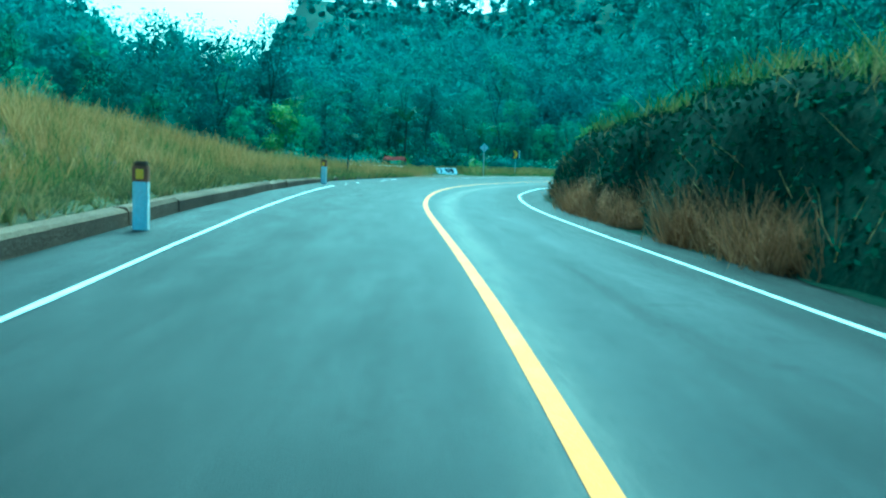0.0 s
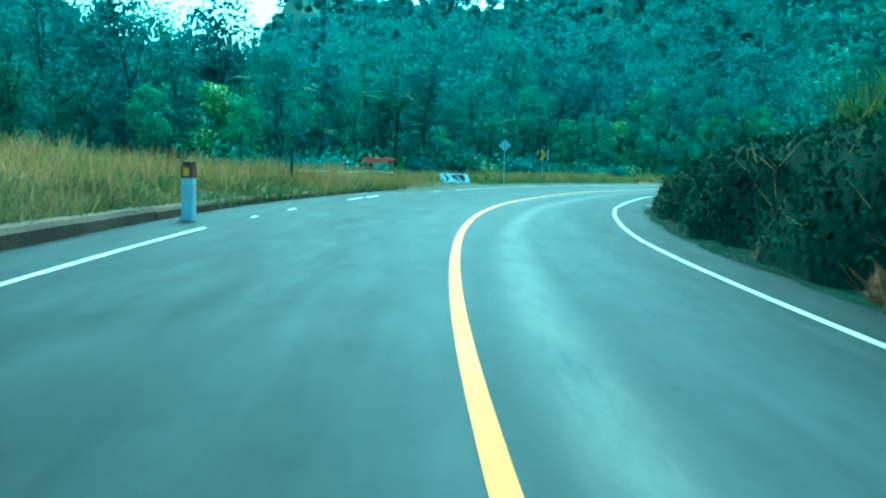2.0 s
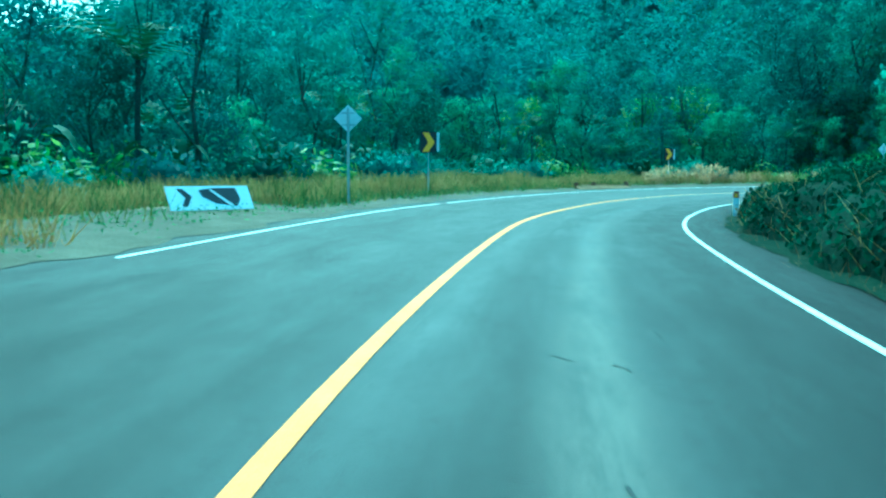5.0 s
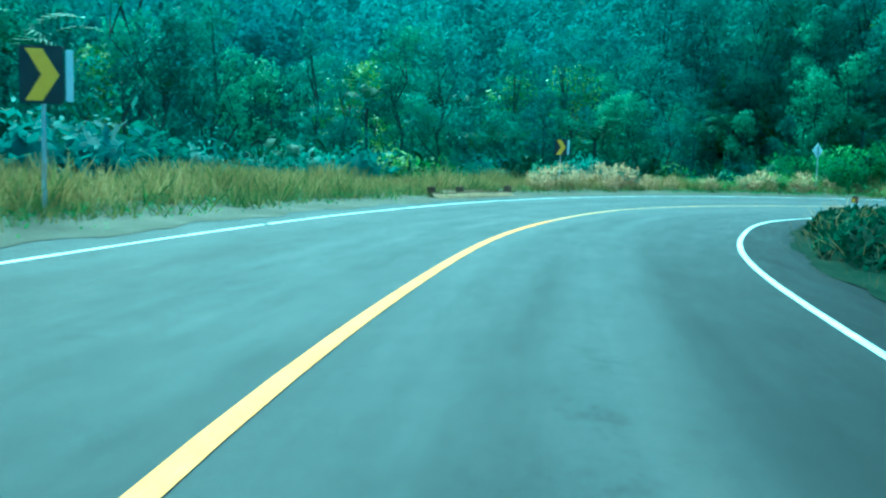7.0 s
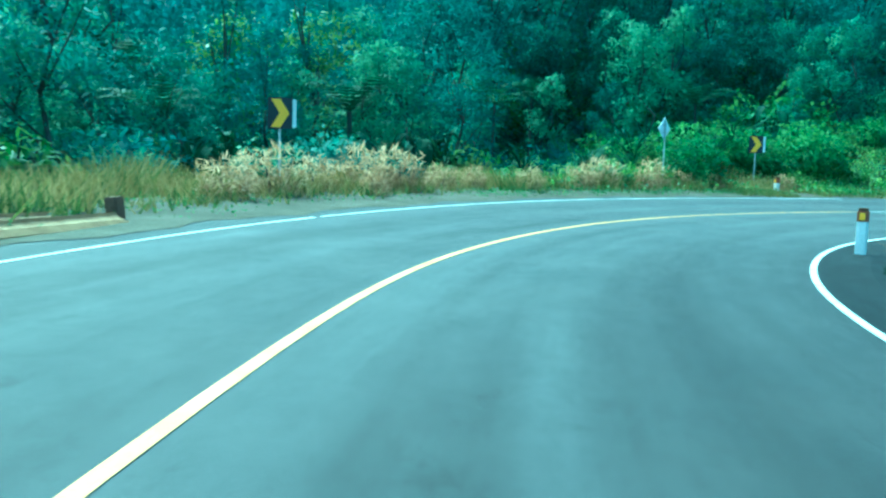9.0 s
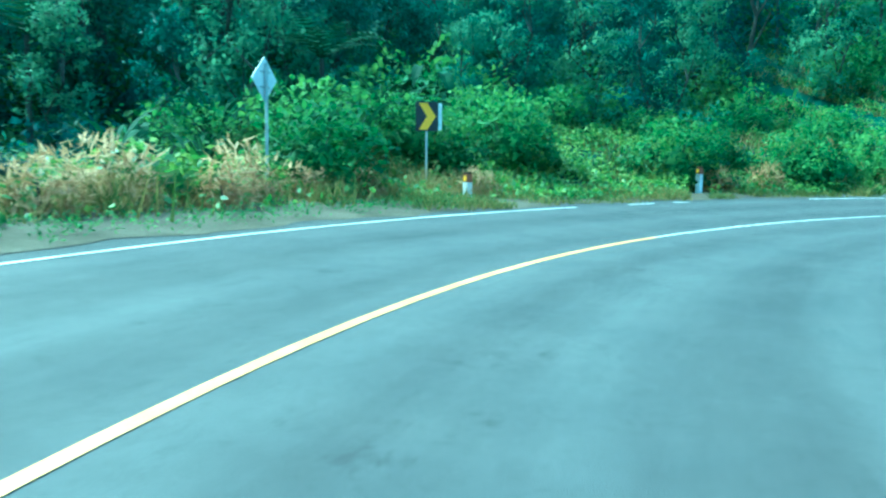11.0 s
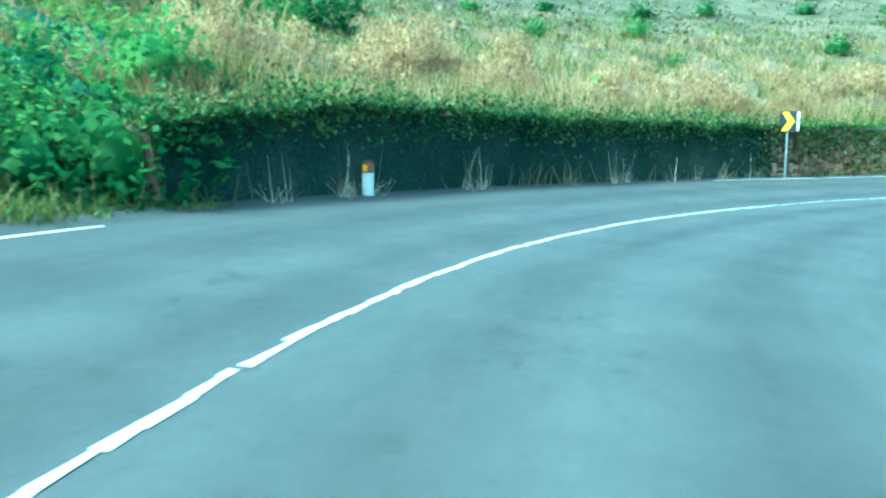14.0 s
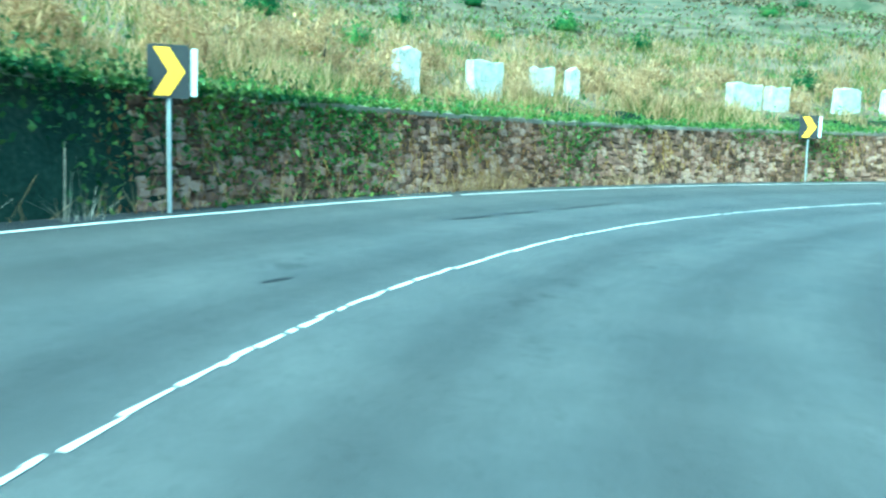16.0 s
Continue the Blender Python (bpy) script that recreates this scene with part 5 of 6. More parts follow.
    lumps = [bush_proto("creeper_mound", 61, 0.95, 1300, 0.16, "leaf_light", 0.65, 0.7), bush_proto("creeper_mound", 62, 0.8, 1200, 0.15, "leaf_mid", 0.65, 0.75)]
    for k in range(2):
        plant(lumps[k], spots[k::2], "rounded hump of bush smothered in green creepers", "bush", "creeper humps", rng, 0.6, 1.25)
    p = bush_proto("creeper_mound", 63, 1.1, 1700, 0.15, "leaf_mid", 0.65, 0.95)
    plant(p, [tuple(at(q, l)[:2]) for q, l in ((140.5, -5.7), (142.2, -6.2), (143.6, -5.5), (145.0, -5.3), (146.0, -5.0), (147.0, -5.6), (145.4, -6.6), (147.8, -6.4))], "tall hump of creepers at the end of the wall", "bush", "creeper humps", rng, 0.75, 1.15)
    taken = []
    spots = spread_out(rng, 126, 160, -42, -15, 2.8, 120, taken)[:60]
    p = bush_proto("creeper_mound", 64, 1.5, 1500, 0.22, "leaf_mid", 0.65, 0.8)
    plant(p, spots, "broad hump of creepers under the trees", "bush", "creeper humps", rng, 0.8, 1.6)
    taken = []
    spots = spread_out(rng, 156, 222, -48, -11, 4.5, 90, taken)[:45]
    p = bush_proto("shrub", 65, 0.9, 800, 0.16, "leaf_mid", 0.5, 0.8)
    plant(p, spots, "low green shrub on the dry hillside", "shrub", "hillside shrubs", rng, 0.5, 1.3)
    p = bush_proto("creeper_mound", 66, 1.3, 3000, 0.16, "leaf_mid", 0.65, 0.9)
    plant(p, spread_out(rng, 122, 146, -12.5, -6.6, 2.6, 60, [])[:16], "high hump of tangled green creepers", "bush", "creeper humps", rng, 0.7, 1.35)
    # lone plants on the slope over the wall
    p = palm_proto(53, 1.2, 11, 1.6, "leaf_light", 1.2)
    plant(p, [(97.0, 60.3)], "lone palm with short upright fronds on the slope", "palm", "", rng, 1.2, 1.25)
    p = broadleaf_proto(43, 4, 1.1, "leaf_light")
    plant(p, [(87.0, 52.6)], "single upright leafy plant above the wall", "plant", "", rng, 0.9, 1.0)
    # inner bank
    taken = []
    spots = spread_out(rng, 2, 60, 10.0, 17, 3.2, 110, taken) + spread_out(rng, 60, 98, 10.5, 20, 3.8, 50, taken)
    inner = [tree_proto(7, 5.5, 2.4, 1500, 0.25, "leaf_dark", low=0.06), tree_proto(8, 7.0, 2.6, 1600, 0.27, "leaf_dark", low=0.1)]
    for k in range(2):
        plant(inner[k], spots[k::2], "small dense tree on the inner bank", "tree", "bank trees", rng, 0.7, 1.15)
    taken = []
    spots = spread_out(rng, 2, 60, 7.2, 11.5, 2.0, 200, taken) + spread_out(rng, 60, 104, 7.2, 11.5, 2.2, 110, taken)
    shrubs = [bush_proto("shrub", 34, 0.9, 800, 0.16, "leaf_bank_shaded"), bush_proto("shrub", 35, 0.8, 700, 0.15, "leaf_bank_shaded")]
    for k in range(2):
        plant(shrubs[k], spots[k::2], "leafy shrub on the inner bank, coloured dark for shade", "shrub", "bank shrubs", rng, 0.45, 0.9)
    taken = []
    p = bush_proto("dry_shrub", 36, 0.58, 4600, 0.16, "rust_bush", 0.055, 1.15)
    tagged(p, "dry reddish-brown feathery shrub beside the road", "shrub", "dry shrubs")
    heads = ((21.4, 1.35, 0.9), (22.8, 1.4, 1.35), (23.6, 1.7, 1.1), (24.9, 1.35, 1.3), (25.9, 1.6, 0.8), (28.2, 1.3, 0.85), (29.3, 1.45, 1.2), (30.4, 1.4, 1.5), (31.4, 1.75, 1.7), (32.6, 1.5, 2.0), (33.9, 1.35, 1.4), (35.2, 1.3, 0.9), (37.6, 1.4, 0.7), (41.5, 1.45, 0.6), (46.0, 1.5, 0.5))
    for k, (q, out, size) in enumerate(heads):
        x, y = at(q, lane_right(q) + out)[:2]
        m = Matrix.Translation((x, y, at(q, lane_right(q) + 1.3).z - 0.05)) @ Matrix.Rotation(2.4 * k, 4, "Z") @ Matrix.Scale(0.8 * size, 4)
        if k:
            copy_thing(p, m)
        else:
            p.matrix_basis = m
    taken = []
    spots = spread_out(rng, 104, 129, -6.6, -5.3, 1.2, 40, taken) + [tuple(q) for q in around_blocks(np.array(spread_out(rng, 147, 205, -13, -5.4, 1.8, 130, taken)))] + [tuple(at(q, l)[:2]) for q, l in ((136.6, -5.5), (138.4, -5.4), (143.6, -5.4))]
    p = bush_proto("straw_tuft", 37, 0.55, 1000, 0.2, "straw_pale", 0.15, 1.1)
    plant(p, spots, "feathery tuft of tall dry pinkish grass", "grass tuft", "dry grass tufts", rng, 0.75, 1.5)


def build_tall_tufts():
    rng = np.random.default_rng(83)
    spots = [tuple(q) for q in around_blocks(np.array(spread_out(rng, 149, 212, -10.5, -6.4, 1.5, 170, [])))]
    p = bush_proto("straw_tuft", 38, 0.8, 1200, 0.25, "straw_pale", 0.11, 1.15)
    plant(p, [q for q in spots if bumps(np.array([q[0]]), np.array([q[1]]), 2.6, 1.5)[0] > 0.05][:38], "tall feathery mass of dry pinkish grass above the wall", "grass tuft", "dry grass tufts", rng, 0.8, 1.5)


def build_far_woods():
    rng = np.random.default_rng(9)
    n = 9000
    a, r = rng.uniform(-0.95, 1.75, n), 40 + 400 * rng.uniform(0, 1, n) ** 1.1
    x, y = 20 + np.sin(a) * r, 50 + np.cos(a) * r
    s, lat = beside(x, y)
    keep = (lat < -31) & ~((s > 146) & (lat > -70) & (y < 82))
    x, y = x[keep][:2700], y[keep][:2700]
    z = ground_z(x, y)
    quads, outs = [], []
    for k in range(len(x)):
        d = math.hypot(x[k] - 20, y[k] - 50)
        big = tier(x[k], y[k]) if d < 160 else 1.0
        h, w = rng.uniform(8, 14) * big, rng.uniform(2.6, 4.6) * big
        lobes, m = (6, 84) if d < 110 else (3, 62) if d < 200 else (2, 50)
        for j in range(lobes):
            a, up = 2.4 * j + k, (j + 0.5) / lobes
            r = w * (0.95 if lobes == 1 else rng.uniform(0.26, 0.66))
            c = np.array((x[k] + math.cos(a) * (w - r) * 0.9, y[k] + math.sin(a) * (w - r) * 0.9, z[k] + h * (0.22 + 0.68 * up)))
            tall = 1.1 if lobes > 1 else h / w * 0.5
            v = lobe_shell(rng, m, r, tall)
            outs.append(v / r + (0, 0, 0.1))
            quads.append(leaf_quads(rng, v + c, 0.54 if d < 110 else 1.0 if d < 200 else 1.6, 0.6, 0.3, 0.6))
    q = np.vstack(quads)
    grow("far_woods", "dense dark green forest covering the far hillside", "forest", q, M["leaf_far_hazed"], np.vstack(outs))


# ---- roadside things ----
def post_proto():
    """Square concrete guide post, white with a brown-red reflector band near its top."""
    top = new("guide_post")
    bm = bmesh.new()
    box(bm, (0.17, 0.17, 0.72), (0, 0, 0.26), 0.015)
    part("shaft", bm, M["post_white"], top, "whitewashed concrete shaft")
    bm = bmesh.new()
    box(bm, (0.176, 0.176, 0.2), (0, 0, 0.66), 0.012)
    part("band", bm, M["orange_paint"], top, "faded orange-brown band")
    bm = bmesh.new()
    box(bm, (0.17, 0.17, 0.05), (0, 0, 0.785), 0.02)
    part("cap", bm, M["brown_concrete"], top)
    bm = bmesh.new()
    box(bm, (0.09, 0.012, 0.12), (0, -0.092, 0.66), 0.004)
    part("reflector", bm, M["yellow_sheet"], top, "yellow reflector")
    return top


def facing(s):
    """The turn that faces a thing built towards -y at oncoming traffic."""
    i = int(min(max(s, 1), LENGTH - 2))
    d = LINE[i + 1] - LINE[i - 1]
    return math.atan2(d[1], d[0]) - math.pi / 2


def upright(place, turn, lean=(0, 0)):
    return Matrix.Translation(place) @ Matrix.Rotation(turn, 4, "Z") @ Matrix.Rotation(radians(lean[0]), 4, "X") @ Matrix.Rotation(radians(lean[1]), 4, "Y")


def build_posts():
    proto = tagged(post_proto(), "white concrete guide post with a faded orange top", "guide post", "guide posts")
    spots = [(*at(21.3, -3.8), 0), (*at(41.2, -3.97, 0.05), 1), (61.5, 84.5, 0.25, 0), (70.0, 79.6, 0.48, -1), (75.4, 73.15, 0.3, 2), (79.12, 66.16, 0.26, 1), (*at(82.0, 4.8), -3), (*at(109.0, 5.15), 0)]
    for k, (x, y, z, lean) in enumerate(spots):
        m = upright((x, y, z), facing(beside(x, y)[0][0]) + 0.1 * math.sin(x), (lean, lean * 0.5))
        if x > 79 or k == 6:
            m = m @ Matrix.Scale(0.88, 4)
        if k:
            copy_thing(proto, m)
        else:
            proto.matrix_basis = m
    for s, lat, h in ((51.5, -5.5, 1.0),):
        bm = bmesh.new()
        tube(bm, [Vector((0, 0, -0.3)), Vector((0.01, 0, h * 0.5)), Vector((0.0, 0.02, h))], [0.045, 0.04, 0.035], 8)
        ob = part("fence_post", bm, M["bark"])
        p = at(s, lat, 0)
        ob.matrix_basis = upright((p.x, p.y, float(ground_z(p.x, p.y)[0])), 0.3, (2, 1))
        tagged(ob, "thin dark wooden fence post in the grass", "fence post", "fence posts")


def sheet(bm, outline, y0, y1):
    """A flat plate with the outline in x and z, between two depths."""
    a, b = [bm.verts.new((x, y0, z)) for x, z in outline], [bm.verts.new((x, y1, z)) for x, z in outline]
    bm.faces.new(a)
    bm.faces.new(b[::-1])
    n = len(outline)
    for i in range(n):
        bm.faces.new((a[i], b[i], b[(i + 1) % n], a[(i + 1) % n]))


def rounded(w, h, r, n=4):
    pts = []
    for cx, cz, a0 in ((w / 2 - r, h / 2 - r, 0), (-w / 2 + r, h / 2 - r, 90), (-w / 2 + r, -h / 2 + r, 180), (w / 2 - r, -h / 2 + r, 270)):
        pts += [(cx + r * math.cos(radians(a0 + 90 * k / n)), cz + r * math.sin(radians(a0 + 90 * k / n))) for k in range(n + 1)]
    return pts


def build_chevron(x, y, mid, turn, size=(0.56, 0.73), lean=0.0, foot=None):
    z0 = float(ground_z(x, y)[0]) if foot is None else foot
    top = tagged(new("chevron_sign"), "black and yellow chevron bend sign on a steel pole", "road sign", "chevron signs")
    top.matrix_basis = upright((x, y, z0), turn, (0, lean))
    h = mid - z0
    bm = bmesh.new()
    tube(bm, [Vector((0, 0.05, -0.4)), Vector((0, 0.05, h)), Vector((0, 0.05, h + size[1] * 0.42))], [0.03, 0.03, 0.03], 10)
    part("pole", bm, M["galvanised"], top)
    bm = bmesh.new()
    sheet(bm, [(a, b + h) for a, b in rounded(*size, 0.04)], -0.004, 0.008)
    panel = part("panel", bm, M["black_sheet"], top)
    w, t = size
    bm = bmesh.new()
    sheet(bm, [(-0.36 * w, h + 0.45 * t), (0.02 * w, h + 0.45 * t), (0.4 * w, h), (0.02 * w, h - 0.45 * t), (-0.36 * w, h - 0.45 * t), (0.0, h)][::-1], -0.010, -0.004)
    part("chevron", bm, M["yellow_sheet"], panel, "bright yellow chevron")
    bm = bmesh.new()
    sheet(bm, [(a + 0.6 * w, b + h) for a, b in rounded(0.16 * w, t * 0.9, 0.02)], 0.03, 0.042)
    part("back_panel", bm, M["white_sheet"], top, "pale second panel facing the other way")
    for dz in (-0.2, 0.2):
        bm = bmesh.new()
        box(bm, (0.5 * w, 0.02, 0.04), (0.1 * w, 0.018, h + dz), 0.004)
        part("bracket", bm, M["galvanised"], top)


def build_diamond(x, y, mid, turn, size=0.6, kind="back"):
    z0 = float(ground_z(x, y)[0])
    top = tagged(new("diamond_sign"), "diamond road sign seen from its grey metal back" if kind == "back" else "faded pale diamond road sign on a pole", "road sign", "diamond signs")
    top.matrix_basis = upright((x, y, z0), turn)
    h = mid - z0
    bm = bmesh.new()
    tube(bm, [Vector((0, -0.045, -0.4)), Vector((0, -0.045, h)), Vector((0, -0.045, h + size * 0.5))], [0.035, 0.035, 0.035], 10)
    part("pole", bm, M["galvanised"], top)
    bm = bmesh.new()
    d = size * 0.7071
    sheet(bm, [(0, h + d), (-d, h), (0, h - d), (d, h)], -0.006, 0.006)
    part("panel", bm, M["white_sheet"], top)
    for dz in (-0.16, 0.14):
        bm = bmesh.new()
        box(bm, (0.34, 0.018, 0.04), (0, -0.016, h + dz), 0.004)
        part("bracket", bm, M["galvanised"], top)


def build_signs():
    build_chevron(16.33, 68.9, 2.10, -radians(27))
    build_chevron(38.7, 86.9, 2.25, -radians(38))
    build_chevron(62.2, 85.8, 2.42, -radians(62))
    p = at(165.4, wall_lat(165.4) + 0.25)
    build_chevron(82.40, 49.2, 2.25, -radians(148), (0.5, 0.655), foot=p.z - 0.05)
    p = at(185.2, wall_lat(185.2) + 0.25)
    build_chevron(p.x, p.y, p.z + 1.75, -radians(180), foot=p.z - 0.05)
    build_diamond(57.1, 87.3, 2.84, -radians(2), 0.62)
    build_diamond(11.9, 62.2, 2.42, -radians(15), 0.5, "front")


def build_roadside():
    # board leaning at the verge, white with a dark patch
    a, b = Vector((7.45, 57.45, 0)), Vector((9.05, 58.2, 0))
    mid = (a + b) / 2
    z = float(ground_z(mid.x, mid.y)[0])
    top = tagged(new("notice_board"), "low white board with a dark torn patch, on the verge", "board")
    d = b - a
    top.matrix_basis = upright((mid.x, mid.y, z), math.atan2(d.y, d.x), (-30, 0))
    w = d.length
    bm = bmesh.new()
    box(bm, (w, 0.03, 0.52), (0, 0, 0.33), 0.006)
    part("panel", bm, M["board_white"], top)
    bm = bmesh.new()
    sheet(bm, [(-0.12 * w, 0.5), (0.04 * w, 0.54), (0.33 * w, 0.54), (0.36 * w, 0.3), (0.3 * w, 0.14), (0.05 * w, 0.2), (-0.1 * w, 0.36)][::-1], -0.021, -0.016)
    part("dark_patch", bm, M["black_sheet"], top, "dark torn patch")
    bm = bmesh.new()
    sheet(bm, [(-0.38 * w, 0.53), (-0.31 * w, 0.53), (-0.22 * w, 0.36), (-0.3 * w, 0.14), (-0.36 * w, 0.16), (-0.3 * w, 0.34)][::-1], -0.021, -0.016)
    part("dark_patch", bm, M["black_sheet"], top, "dark torn patch")
    bm = bmesh.new()
    sheet(bm, [(0.0, 0.50), (0.03 * w, 0.51), (0.26 * w, 0.16), (0.22 * w, 0.13)], -0.026, -0.022)
    part("stripe", bm, M["white_sheet"], top)
    for x in (-0.42, 0.42):
        bm = bmesh.new()
        box(bm, (0.06, 0.06, 0.5), (x * w, 0.05, 0.16), 0.008)
        part("leg", bm, M["bark"], top)
    # fallen guardrail lengths on the gravel
    for k, (s0, s1, lat, up) in enumerate(((95.8, 101.4, -4.35, 0.07), (97.0, 100.6, -4.65, 0.12))):
        p, q = at(s0, lat, up), at(s1, lat - 0.1, up * 0.5)
        bm = bmesh.new()
        sec = [(0.12, -0.06), (0.07, -0.01), (0.03, -0.02), (0.0, 0.01), (-0.05, 0.03), (-0.09, 0.06), (-0.1, 0.1)]
        d = (q - p).normalized()
        side = Vector((-d.y, d.x, 0))
        rows = []
        for c in (p, p.lerp(q, 0.5) + Vector((0, 0, 0.02)), q):
            rows.append([bm.verts.new(c - side * u + Vector((0, 0, v))) for u, v in sec] + [bm.verts.new(c - side * u + Vector((0, 0, v - 0.012))) for u, v in sec[::-1]])
        for r0, r1 in zip(rows, rows[1:]):
            n = len(r0)
            for i in range(n):
                bm.faces.new((r0[i], r0[(i + 1) % n], r1[(i + 1) % n], r1[i]))
        bm.faces.new(rows[0][::-1])
        bm.faces.new(rows[-1])
        bmesh.ops.recalc_face_normals(bm, faces=list(bm.faces))
        ob = part("guardrail_length", bm, M["rail"])
        tagged(ob, "fallen length of weathered guardrail on the gravel", "guardrail", "fallen rails")
    for s, lat in ((96.2, -4.62), (97.9, -4.5), (101.6, -4.75)):
        bm = bmesh.new()
        box(bm, (0.2, 0.2, 0.5), (0, 0, 0.02), 0.02)
        ob = part("rail_post", bm, M["brown_concrete"])
        p = at(s, lat)
        ob.matrix_basis = upright((p.x, p.y, float(ground_z(p.x, p.y)[0]) + 0.05), facing(s), (4, -3))
        tagged(ob, "stubby brown timber rail post in the gravel", "post", "rail posts")
    # white bundle at the inner edge
    top = tagged(new("concrete_block"), "broken white concrete post lying on its side", "block")
    p = at(59.4, 4.55, 0.0)
    top.matrix_basis = upright((p.x, p.y, p.z), facing(57) - 1.2) @ Matrix.Diagonal((1.1, 0.9, 0.6, 1))
    bm = bmesh.new()
    box(bm, (0.62, 0.2, 0.2), (0, 0, 0.1), 0.03)
    part("shaft", bm, M["white_concrete"], top)
    bm = bmesh.new()
    box(bm, (0.14, 0.21, 0.21), (0.34, 0, 0.1), 0.03)
    part("broken_end", bm, M["brown_concrete"], top)
    # shelter with a red sheet among the trees
    x, y = 3.9, 54.2
    z = float(ground_z(x, y)[0])
    top = tagged(new("shelter"), "small dark roadside shelter with a red cloth roof", "shelter")
    top.matrix_basis = upright((x, y, z), -0.35)
    for px in (-0.55, 0.55):
        for py in (-0.4, 0.4):
            bm = bmesh.new()
            tube(bm, [Vector((px, py, -0.2)), Vector((px, py, 0.95))], [0.035, 0.03], 8)
            part("pole", bm, M["bark"], top)
    bm = bmesh.new()
    rows = [[bm.verts.new((-0.7 + 0.175 * i, yy, zz + 0.03 * math.sin(i * 1.3))) for i in range(9)] for yy, zz in ((-0.55, 0.8), (0.0, 1.05), (0.55, 0.82))]
    for r0, r1 in zip(rows, rows[1:]):
        for i in range(8):
            bm.faces.new((r0[i], r0[i + 1], r1[i + 1], r1[i]))
    bmesh.ops.solidify(bm, geom=list(bm.faces), thickness=0.015)
    part("roof", bm, M["red_cloth"], top, "dull red cloth roof")
    bm = bmesh.new()
    box(bm, (0.9, 0.3, 0.04), (0.2, -0.5, 0.42), 0.01)
    part("table", bm, M["white_sheet"], top, "pale plank table")
    # white stone blocks over the wall
    for k, (x, y, wide, tall) in enumerate(BLOCKS):
        rng = random.Random(k)
        bm = bmesh.new()
        box(bm, (wide, 0.36, tall + 0.3), (0, 0, tall / 2 - 0.15))
        bmesh.ops.subdivide_edges(bm, edges=list(bm.edges), cuts=3, use_grid_fill=True)
        bmesh.ops.bevel(bm, geom=[e for e in bm.edges if len(e.link_faces) == 2 and e.calc_face_angle() > 1], offset=0.03, segments=1, affect="EDGES")
        for v in bm.verts:
            v.co += Vector((rng.uniform(-0.03, 0.03), rng.uniform(-0.02, 0.02), rng.uniform(-0.02, 0.02)))
            if v.co.z > tall * 0.75:
                v.co.z -= 0.1 * abs(math.sin(3.1 * v.co.x / wide + k)) * (v.co.z / tall)
        ob = part("boundary_block", bm, M["white_concrete"])
        ob.matrix_basis = upright((x, y, float(ground_z(x, y)[0])), -2.3 + 0.12 * math.sin(5 * x), (3, 2 * math.sin(3 * y)))
        tagged(ob, "old whitewashed concrete block in the dry grass", "block", "boundary blocks")
    # tar strips on the outer lane
    for s0, s1, l0, l1, w in ((162.9, 163.3, -0.9, -0.84, 0.045), (168.9, 169.9, -1.8, -1.72, 0.09), (170.4, 171.5, -1.75, -1.68, 0.07), (172.2, 175.0, -1.68, -1.8, 0.06), (158.3, 158.6, -1.95, -1.92, 0.04), (160.9, 161.2, -2.05, -2.02, 0.04)):
        rng, n = random.Random(int(s0 * 10)), 7
        verts = [at(s0 + (s1 - s0) * j / n, l0 + (l1 - l0) * j / n + side * w * (0.25 + 0.5 * math.sin(math.pi * (j + 0.5) / (n + 1))) * rng.uniform(0.6, 1.2), 0.007) for j in range(n + 1) for side in (-1, 1)]
        faces = [(2 * j, 2 * j + 2, 2 * j + 3, 2 * j + 1)[::-1] for j in range(n)]
        tagged(mesh_object("tar_strip", verts, faces, M["tar"]), "dark smear of tar sealing the asphalt", "road marking", kind="structure")
    rng = random.Random(8)
    for k in range(44):
        s0, l0 = rng.uniform(45, 63), rng.gauss(1.6, 0.3)
        n, a, w = 6, rng.choice((0.25, 1.2, 1.45)) * rng.choice((-1, 1)), rng.uniform(0.006, 0.018)
        ln, verts = rng.uniform(0.12, 0.42), []
        for j in range(n + 1):
            u = ln * (j / n - 0.5)
            wob = 0.035 * math.sin(7 * j + k)
            for side in (-1, 1):
                verts.append(at(s0 + u * math.cos(a) + wob + side * w * abs(math.sin(a)) * (0.4 + rng.random()), l0 + u * math.sin(a) + side * w * abs(math.cos(a)) * (0.4 + rng.random()) + 0.5 * wob, 0.007))
        tagged(mesh_object("road_crack", verts, [(2 * j, 2 * j + 1, 2 * j + 3, 2 * j + 2) for j in range(n)], M["tar"]), "dark open crack in the worn asphalt", "crack", kind="structure")
    # pale rail on stub posts in the long grass
    rail = tagged(new("verge_rail"), "thin pale rail between stubby posts in the grass", "rail")
    line = [at(q, l) for q, l in ((56.5, -7.6), (60.0, -7.3), (62.6, -7.05), (64.0, -6.5))]
    line = [Vector((v.x, v.y, float(ground_z(v.x, v.y)[0]) + 0.42)) for v in line]
    rail.matrix_basis = Matrix.Translation(line[0])
    bm = bmesh.new()
    tube(bm, [v - line[0] for v in line], [0.022] * 4, 8)
    part("bar", bm, M["white_sheet"], rail)
    for v in line[::2]:
        bm = bmesh.new()
        tube(bm, [v - line[0] - Vector((0, 0, 0.75)), v - line[0] + Vector((0, 0, 0.02))], [0.045, 0.04], 8)
        part("post", bm, M["bark"], rail)


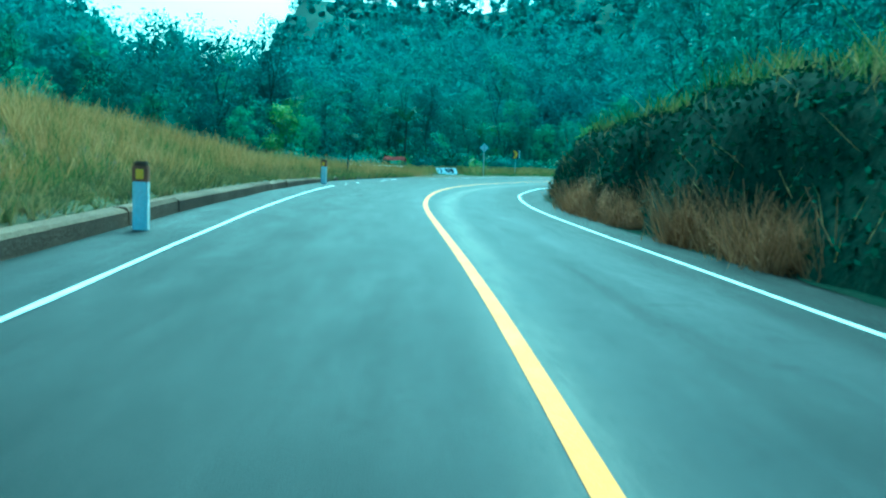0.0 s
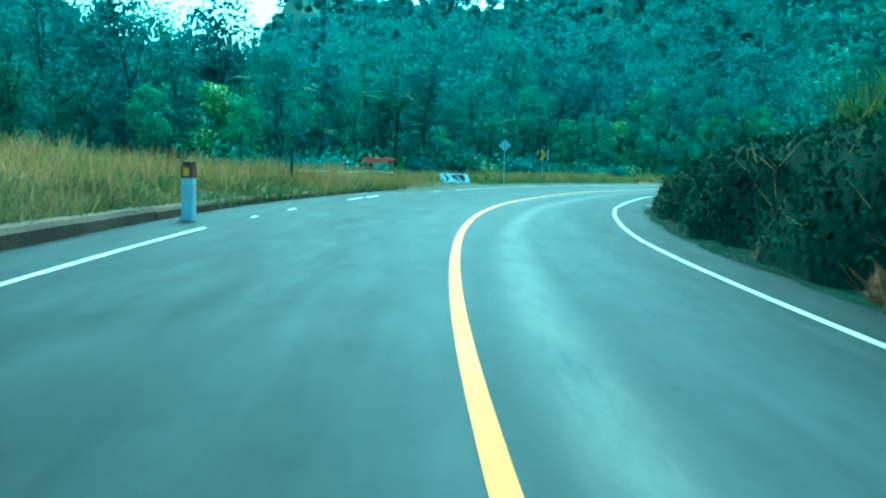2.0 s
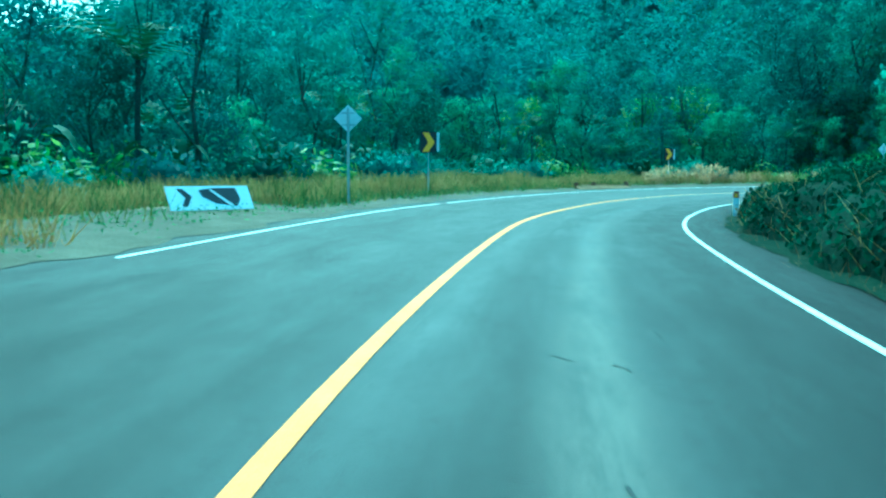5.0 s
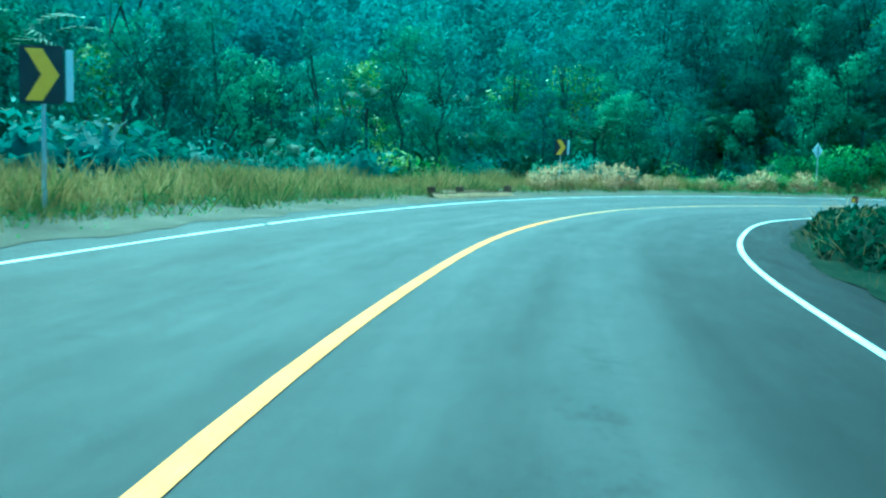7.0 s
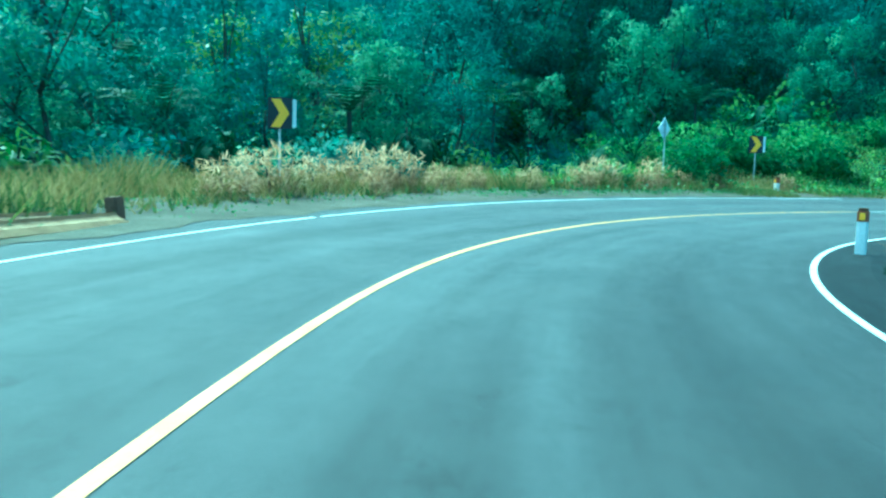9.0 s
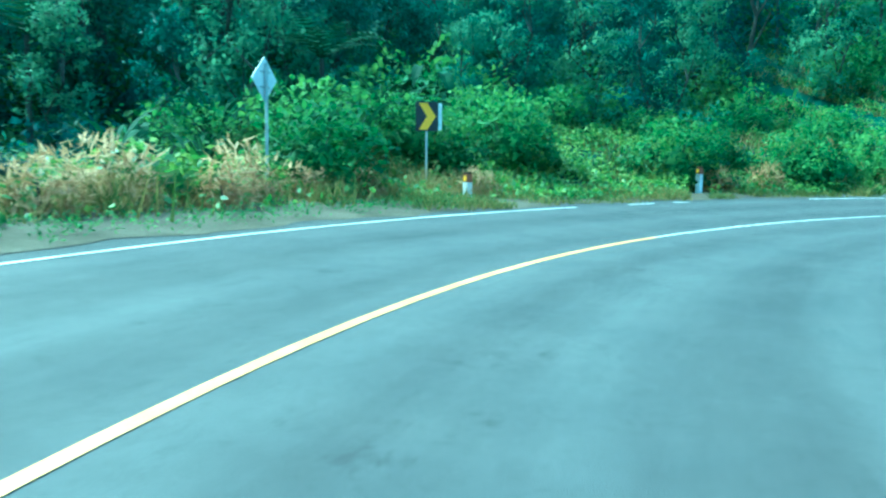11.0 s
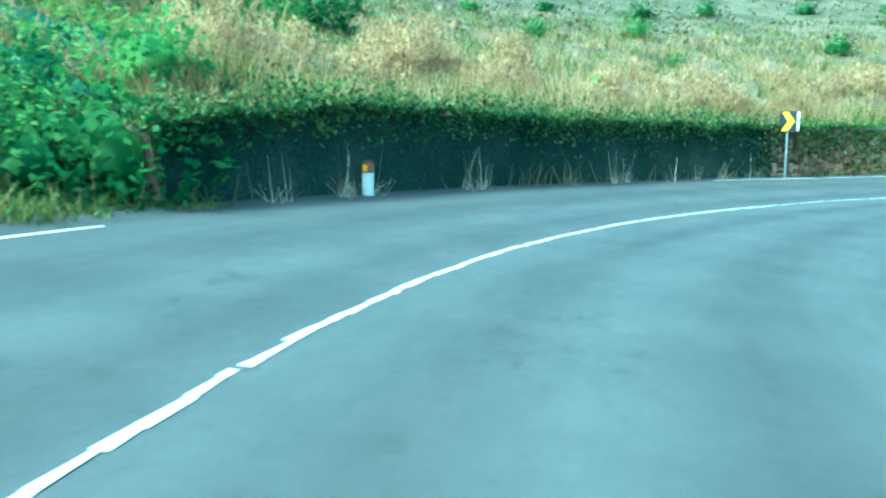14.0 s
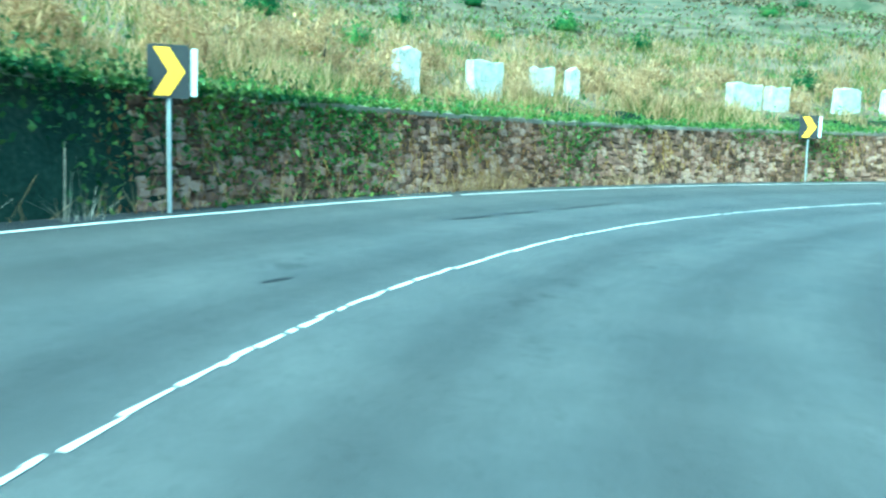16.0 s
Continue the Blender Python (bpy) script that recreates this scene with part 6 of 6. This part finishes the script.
def build_dead_frond():
    bm = bmesh.new()
    rows = []
    for j in range(8):
        t = j / 7
        c = Vector((-0.45 + 0.9 * t, 0, 0.05 + 0.32 * math.sin(t * 2.2)))
        w = 0.09 * math.sin(math.pi * (0.08 + 0.88 * t))
        rows.append([bm.verts.new(c + Vector((0, -w, 0.02))), bm.verts.new(c), bm.verts.new(c + Vector((0, w, 0.02)))])
    for r0, r1 in zip(rows, rows[1:]):
        bm.faces.new((r0[0], r0[1], r1[1], r1[0]))
        bm.faces.new((r0[1], r0[2], r1[2], r1[1]))
    bmesh.ops.solidify(bm, geom=list(bm.faces), thickness=0.012)
    ob = part("dead_frond", bm, M["straw_pale"])
    ob.matrix_basis = upright((79.4, 75.1, float(ground_z(79.4, 75.1)[0]) + 0.55), 2.6)
    tagged(ob, "pale dead frond lying across the creepers", "frond")


build_kerb()
build_bank_foot()
build_shoulder()
build_cut_bank()
build_grass()
build_forest()
build_tall_tufts()
build_far_woods()
build_wall_top()
build_wall_vines()
build_wall_top_growth()
build_posts()
build_signs()
build_roadside()
build_dead_frond()
build_wall()
